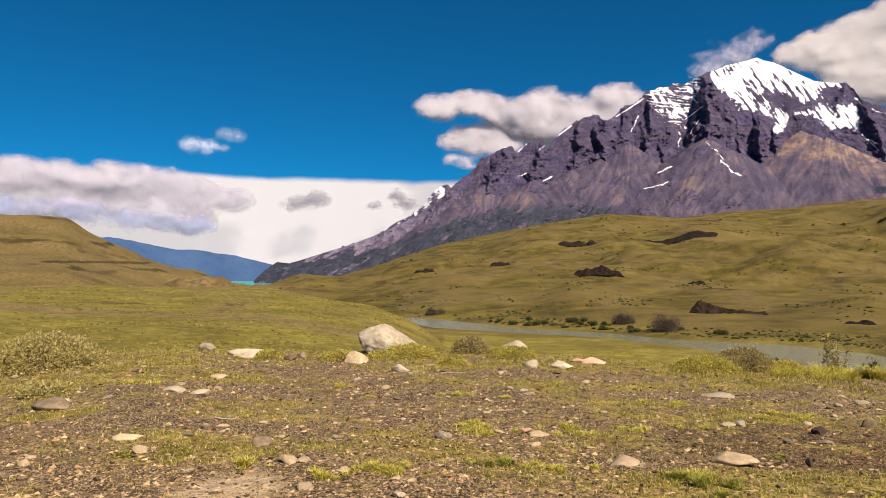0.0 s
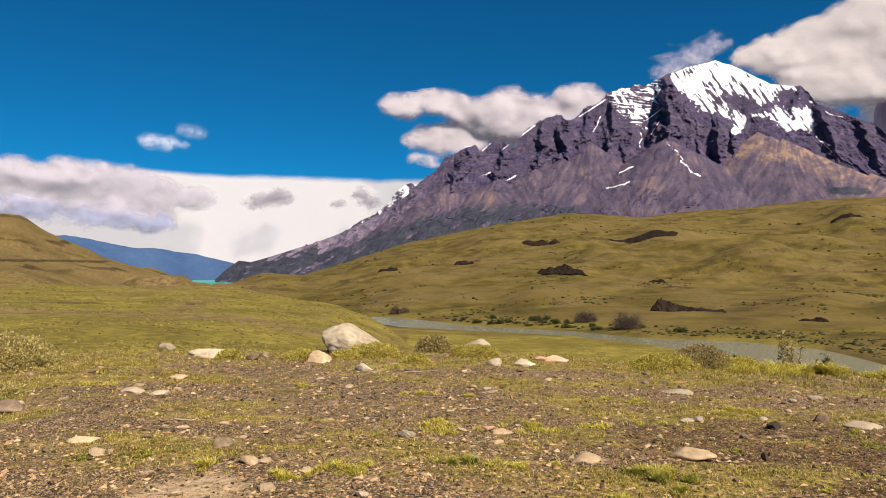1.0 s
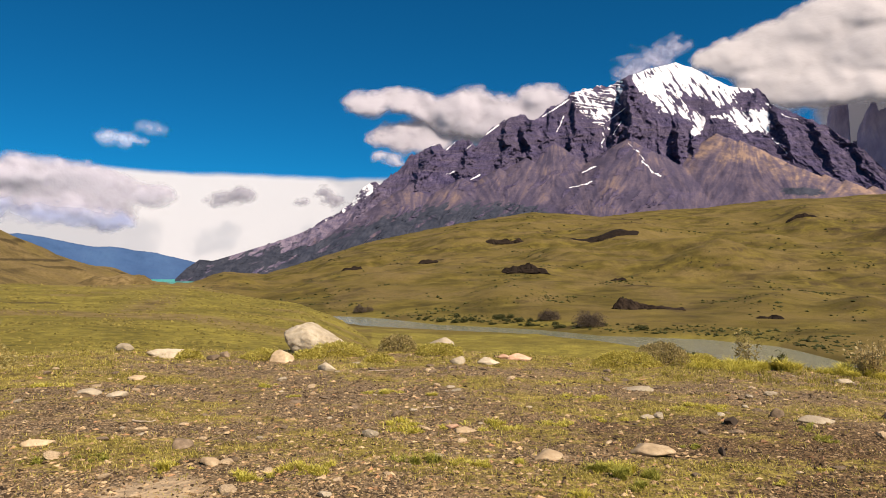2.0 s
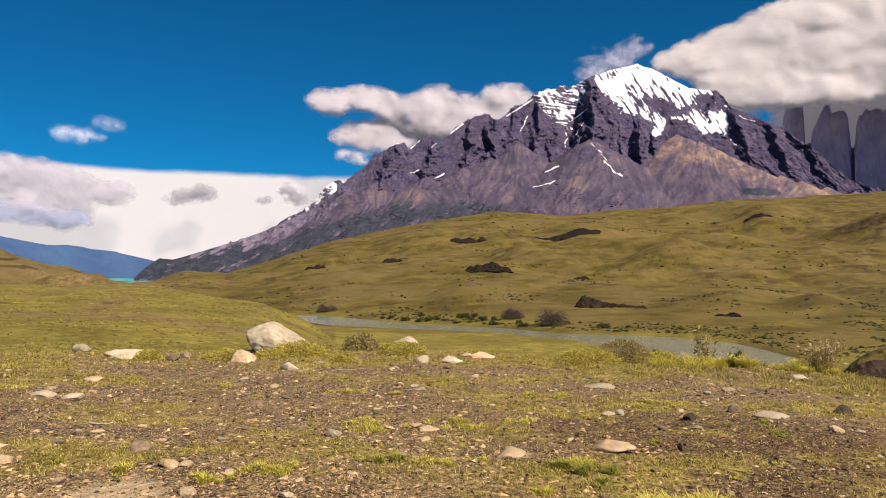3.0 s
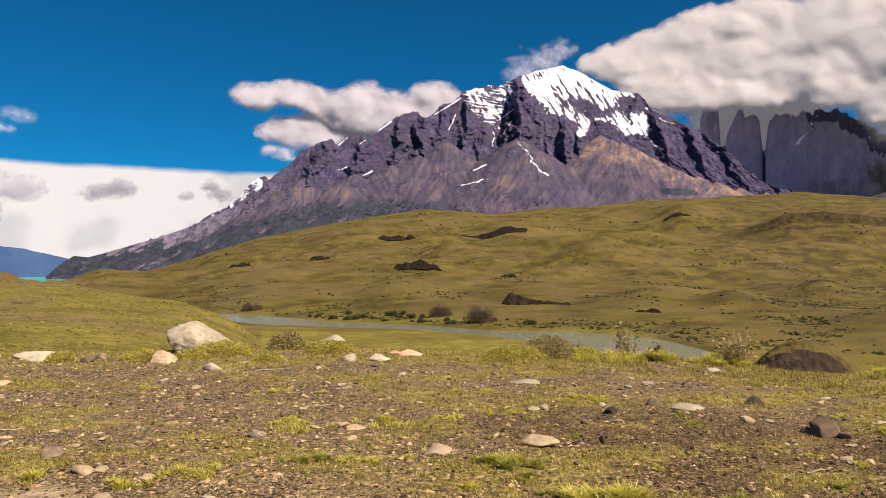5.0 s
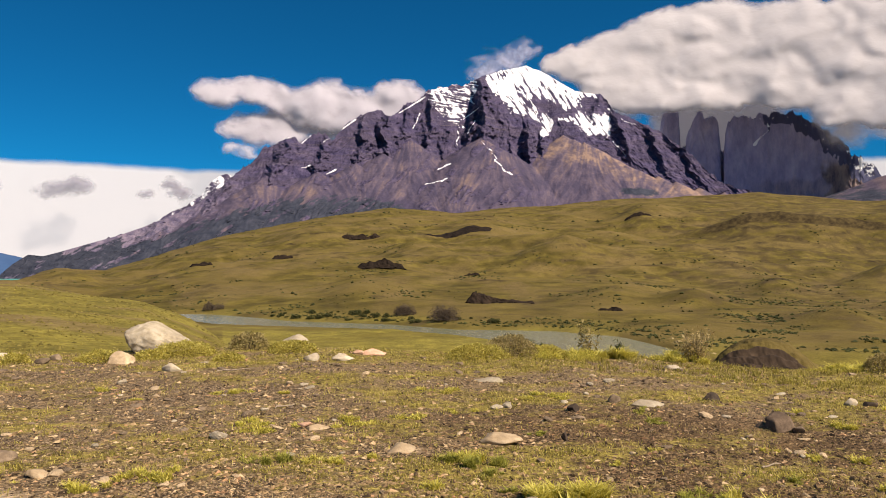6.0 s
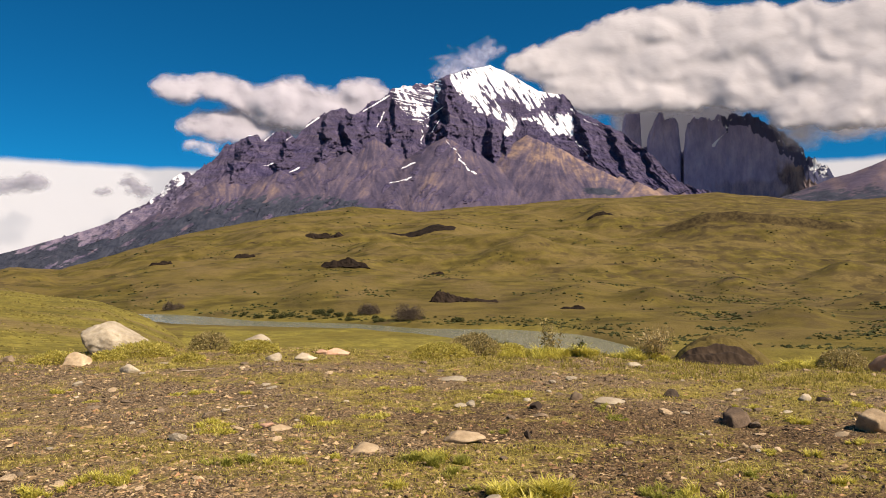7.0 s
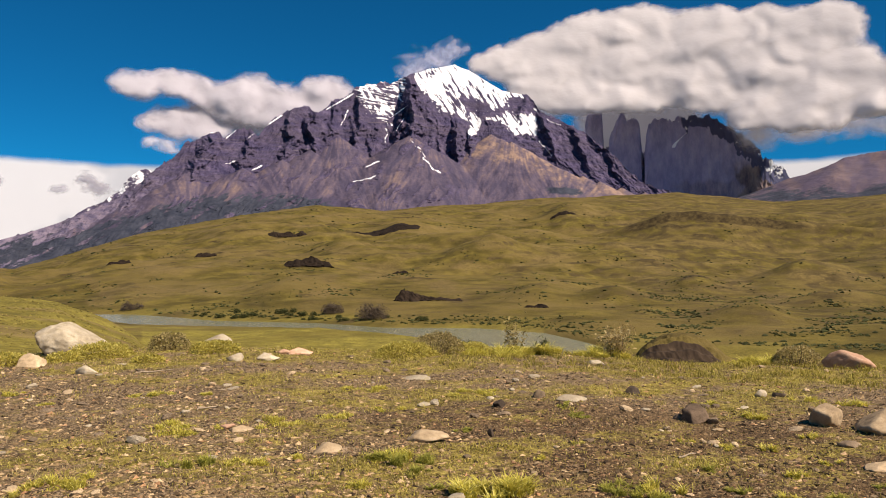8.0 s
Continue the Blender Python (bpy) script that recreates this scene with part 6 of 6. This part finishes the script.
build_river_bush("bare_bush", "low leafless brown thicket on the river bank", *at(13.6, 345), 12.0, 5.5, BROWNTWIG, 33, 3200)
build_river_bush("bare_bush", "low leafless brown thicket on the river bank", *at(-0.6, 432), 13.0, 5.0, BROWNTWIG, 35, 2600)


def build_scrub():
    """Low dark bushes scattered in drifts over the hillsides."""
    rs = np.random.RandomState(9)
    n = 60000
    az, r = -14 + 72 * rs.rand(n), np.exp(np.log(230) + (np.log(1500) - np.log(230)) * rs.rand(n))
    x, y = polar(az, r)
    drift = fbm(x / 90.0, y / 55.0, 4, 81)
    band = np.exp(-((np.degrees(np.arctan2(ground_z(x, y) - EYE_Z, r)) - 0.6 + 0.02 * (az - 36)) / 0.3) ** 2) * np.exp(-((az - 36) / 4.0) ** 4) * smooth(-0.1, 0.3, fbm(x / 60.0, y / 25.0, 3, 84))
    # along a small stream that runs down the slope
    band = np.maximum(band, np.exp(-((np.degrees(np.arctan2(ground_z(x, y) - EYE_Z, r)) - 0.35 - 0.135 * (az - 27.4)) / 0.07) ** 2) * np.exp(-((az - 27.4) / 3.2) ** 6))
    fb = np.interp(az, LAND[:, 0], LAND[:, 6])
    # scrub packed denser to the right, partly in place of cloud shade
    thick = 0.75 * smooth(30, 40, az) * smooth(0.02, 0.32, fbm(x / 38.0, y / 22.0, 4, 83)) * smooth(760, 420, r)
    keep = (rs.rand(n) < thick + 0.4 * smooth(0.15, 0.45, drift) + 0.6 * band + 0.3 * np.exp(-((r - fb - 12) / 14) ** 2) + 0.003) & (r > fb + 9)
    x, y, r = x[keep], y[keep], r[keep]
    d, f = BALLS[0]
    m = len(x)
    s = (0.3 + 0.75 * rs.rand(m) ** 2) * (0.55 + r / 800.0)
    jig = 1 + 0.35 * rs.normal(size=(m, len(d), 3))
    v = d[None] * jig * np.stack([s * 1.25, s * 1.25, s * 0.6], -1)[:, None, :] + np.stack([x, y, ground_z(x, y) + 0.2 * s], -1)[:, None, :]
    fa = (f[None] + (np.arange(m) * len(d))[:, None, None]).reshape(-1, 3)
    me = mesh_of("hillside_scrub", v.reshape(-1, 3), fa, DARKBUSH, shade=False)
    tagged(new("hillside_scrub", me), "dark green scrub scattered over grassy hillsides", "scrub", kind="stuff")


build_scrub()


def build_tussocks():
    """Tussocks of coarse grass that dot the slopes behind the knoll."""
    rs = np.random.RandomState(13)
    n = 34000
    az, r = -36 + 50 * rs.rand(n), np.exp(np.log(15) + (np.log(125) - np.log(15)) * rs.rand(n))
    x, y = polar(az, r)
    keep = rs.rand(n) < 0.12 + 0.8 * smooth(-0.05, 0.35, fbm(x / 5.0, y / 4.0, 4, 91))
    x, y, r = x[keep], y[keep], r[keep]
    m = len(x)
    d, f = BALLS[0]
    s = (0.02 + 0.04 * rs.rand(m)) * (0.8 + r / 60.0)
    v = d[None] * (1 + 0.4 * rs.normal(size=(m, len(d), 3))) * np.stack([s * 1.3, s * 1.3, s * 0.75], -1)[:, None, :] + np.stack([x, y, ground_z(x, y)], -1)[:, None, :]
    fa = (f[None] + (np.arange(m) * len(d))[:, None, None]).reshape(-1, 3)
    tagged(new("tussock_grass", mesh_of("tussock_grass", v.reshape(-1, 3), fa, TUSSOCK, shade=False)), "olive tussocks of coarse grass on the slope", "grass", kind="stuff")


TUSSOCK = leaf_material("tussock", (0.11, 0.09, 0.026), (0.22, 0.18, 0.045), (0.38, 0.315, 0.085), 0.5)
build_tussocks()


# ---- loose stones, gravel and turf of the knoll ----
def spread(n, rs, r0, r1, power=1.0):
    """Places over the near ground, denser close by."""
    az = -36 + 94 * rs.rand(n)
    r = (r0 ** power + (r1 ** power - r0 ** power) * rs.rand(n)) ** (1 / power)
    return polar(az, r)


def build_loose_stones():
    rs = np.random.RandomState(17)
    shapes = []
    for k in range(9):
        v, f = rock_shape(2, 700 + k, 9, 0.2, 0.05)
        shapes.append([mesh_of("loose_stone", v, f, m, shade=False) for m in (GREYSTONE, SANDSTONE, GRANITE)])
    x, y = spread(1400, rs, 4.0, 12.0, 1.1)
    keep = rs.rand(1400) < 0.3 * (1.1 - np.clip(sample(VEG_, x, y), 0, 1))
    words = ("small grey-brown loose stone on gravel", "small tan loose stone on gravel", "small pale loose stone on gravel")
    for k, (px, py) in enumerate(zip(x[keep], y[keep])):
        c = int(rs.choice(3, p=(0.5, 0.3, 0.2)))
        ob = new("loose_stone", shapes[k % 9][c])
        s = 0.04 + 0.075 * rs.rand() ** 2
        ob.matrix_world = pose(float(px), float(py), float(ground_z(px, py)) - 0.12 * s, rs.normal() * 8, rs.normal() * 8, rs.rand() * 360) @ Matrix.Diagonal((s * 1.3, s, s * (0.35 + 0.35 * rs.rand()), 1))
        tagged(ob, words[c], "stone", "loose stones on the knoll")


def gravel_material(name, tone):
    g = Nodes(name)
    r = g.add("ShaderNodeNewGeometry").outputs["Random Per Island"]
    col = g.ramp(r, (0.0, (0.035, 0.025, 0.018)), (0.25, (0.11, 0.08, 0.05)), (0.5, (0.24, 0.176, 0.106)), (0.74, (0.37, 0.28, 0.17)), (0.86, (0.6, 0.49, 0.34)), (0.97, (0.42, 0.26, 0.16)))
    col = g.mix(1.0, col, tone, "MULTIPLY")
    n = g.noise(g.coords(), 90, 4)
    return g.surface(g.mix(0.5, col, g.mix(1.0, col, g.ramp(n, (0.3, 0.5), (0.7, 1.3)), "MULTIPLY")), 0.9, g.bump(n, 0.4, 0.004), 0.25)


def build_gravel():
    rs = np.random.RandomState(23)
    n = 170000
    x, y = spread(n, rs, 3.3, 13.0, 0.6)
    v = sample(VEG_, x, y)
    keep = rs.rand(n) < np.clip(1.15 - 0.95 * v - sample(SAND_, x, y), 0.04, 1) * (0.42 + 0.58 * smooth(7.5, 4.6, np.hypot(x, y)))
    dark = rs.rand(n) < 0.04 + 0.58 * sample(GRIT_, x, y)
    d, f = BALLS[0]
    shapes = np.stack([d * (0.5, 0.5, 0.62) + 0.17 * rs.normal(size=d.shape) + (0, 0, 0.3) for k in range(40)])
    for name, label, pick, tone in (("gravel", "mixed tan, grey and pale gravel on bare soil", keep & ~dark, (1.04, 0.95, 0.79)), ("dark_gravel", "dark grey-brown gravel among pale stones", keep & dark, (0.53, 0.48, 0.415))):
        px, py = x[pick], y[pick]
        m = len(px)
        s = (0.008 + 0.032 * rs.rand(m) ** 4.0) * (0.75 + 0.05 * np.hypot(px, py))
        th = rs.rand(m) * 6.283
        b = shapes[rs.randint(0, 40, m)] * np.stack([s * 1.35, s, s * (0.3 + 0.38 * rs.rand(m))], -1)[:, None, :]
        c, sn = np.cos(th)[:, None], np.sin(th)[:, None]
        vx, vy = b[..., 0] * c - b[..., 1] * sn, b[..., 0] * sn + b[..., 1] * c
        vv = np.stack([vx + px[:, None], vy + py[:, None], b[..., 2] + (ground_z(px, py) - 0.15 * s)[:, None]], -1)
        fa = (f[None] + (np.arange(m) * shapes.shape[1])[:, None, None]).reshape(-1, 3)
        tagged(new(name, mesh_of(name, vv.reshape(-1, 3), fa, gravel_material(name, tone), shade=False)), label, "gravel", kind="stuff")


def build_twig(x, y, long_, turn, seed):
    """A dry bent stick lying on the ground."""
    rs = np.random.RandomState(seed)
    pts = [np.array((long_ * (k / 5 - 0.5), 0.06 * long_ * rs.normal(), 0.008 + 0.012 * rs.rand())) for k in range(6)]
    vs, fs = [], []
    for k, p in enumerate(pts):
        t = 0.009 * (1 - 0.1 * k)
        for q in range(5):
            vs.append(p + t * np.array((0, math.cos(q * 1.2566), math.sin(q * 1.2566))))
    for k in range(5):
        for q in range(5):
            fs.append((k * 5 + q, k * 5 + (q + 1) % 5, k * 5 + 5 + (q + 1) % 5, k * 5 + 5 + q))
    ob = new("dry_twig", mesh_of("dry_twig", np.array(vs), np.array(fs), PALETWIG))
    ob.matrix_world = pose(x, y, float(ground_z(x, y)), 0, 0, turn)
    tagged(ob, "pale dry bent twig lying on gravel", "twig")


PALETWIG = plain_rock_material("pale_twig", (0.25, 0.19, 0.13), (0.45, 0.36, 0.26), (0.6, 0.5, 0.38), 20.0)
for k, row in enumerate(((0.2, 9.7, 0.45, 8), (3.65, 4.35, 0.22, 20), (-1.9, 6.6, 0.2, -15), (0.6, 7.2, 0.25, 30))):
    build_twig(*row, 60 + k)


def build_turf(name, label, material, n, seed, r0, r1, tall, wide, chance, power=1.0):
    rs = np.random.RandomState(seed)
    x, y = spread(n, rs, r0, r1, power)
    keep = rs.rand(n) < chance(sample(VEG_, x, y), x, y)
    x, y = x[keep], y[keep]
    m, k = len(x), 9
    bx, by = np.repeat(x, k) + rs.normal(size=m * k) * 0.035, np.repeat(y, k) + rs.normal(size=m * k) * 0.035
    v, f = blades(m * k, rs, 0.001, 0.001, 1.0, 1.0, 0.7)
    v = v.reshape(-1, 6, 3)
    hh = tall * (0.6 + 0.7 * np.repeat(rs.rand(m), k)) * (0.8 + 0.035 * np.hypot(bx, by))
    v = v * np.stack([hh * 1.1, hh * 1.1, hh], -1)[:, None, :]
    side = (v[:, 1] - v[:, 0]) / 2
    # keep blades narrow whatever their height
    w = wide * (0.7 + 0.05 * np.hypot(bx, by))
    unit = side / np.maximum(np.linalg.norm(side, axis=1), 1e-9)[:, None]
    for i, q in ((0, -1), (1, 1), (2, 0.8), (3, -0.8), (4, 0.12), (5, -0.12)):
        pair = {0: (0, 1), 1: (0, 1), 2: (2, 3), 3: (2, 3), 4: (4, 5), 5: (4, 5)}[i]
        if i % 2 == 0:
            mid = (v[:, pair[0]] + v[:, pair[1]]) / 2
            lo, hi = mid + unit * (q * w)[:, None], mid - unit * (q * w)[:, None]
            v[:, i], v[:, i + 1] = lo, hi
    v = v + np.stack([bx, by, ground_z(bx, by) - 0.004], -1)[:, None, :]
    tagged(new(name, mesh_of(name, v.reshape(-1, 3), f, material, shade=False)), label, "grass", kind="stuff")


build_loose_stones()
build_gravel()
build_turf("grass", "short yellow-green grass in patches on stony soil", BLADES, 60000, 41, 3.4, 13.2, 0.03, 0.003, lambda v, x, y: np.maximum(1.0 * smooth(0.42, 0.72, v) * smooth(0.02, 0.25, fbm(x / 0.45, y / 0.3, 4, 66, 0.65)), 0.1 * smooth(-0.2, 0.3, fbm(x / 0.6, y / 0.5, 3, 69))), 1.0)
build_turf("dry_grass", "sparse straw-coloured dry grass among stones", DRY, 13000, 43, 3.4, 13.2, 0.032, 0.002, lambda v, x, y: 0.4 * smooth(0.25, 0.6, v) + 0.12, 1.0)
build_turf("crest_grass", "taller green-yellow grass along the edge of the knoll", CREST_BLADES, 13000, 47, 9.5, 13.4, 0.07, 0.0032, lambda v, x, y: (0.06 + 0.5 * smooth(2.5, 5.5, x)) * smooth(9.4, 11.2, np.hypot(x, y)) * smooth(-0.2, 0.25, fbm(x / 0.5, y / 0.5, 3, 68)), 1.0)
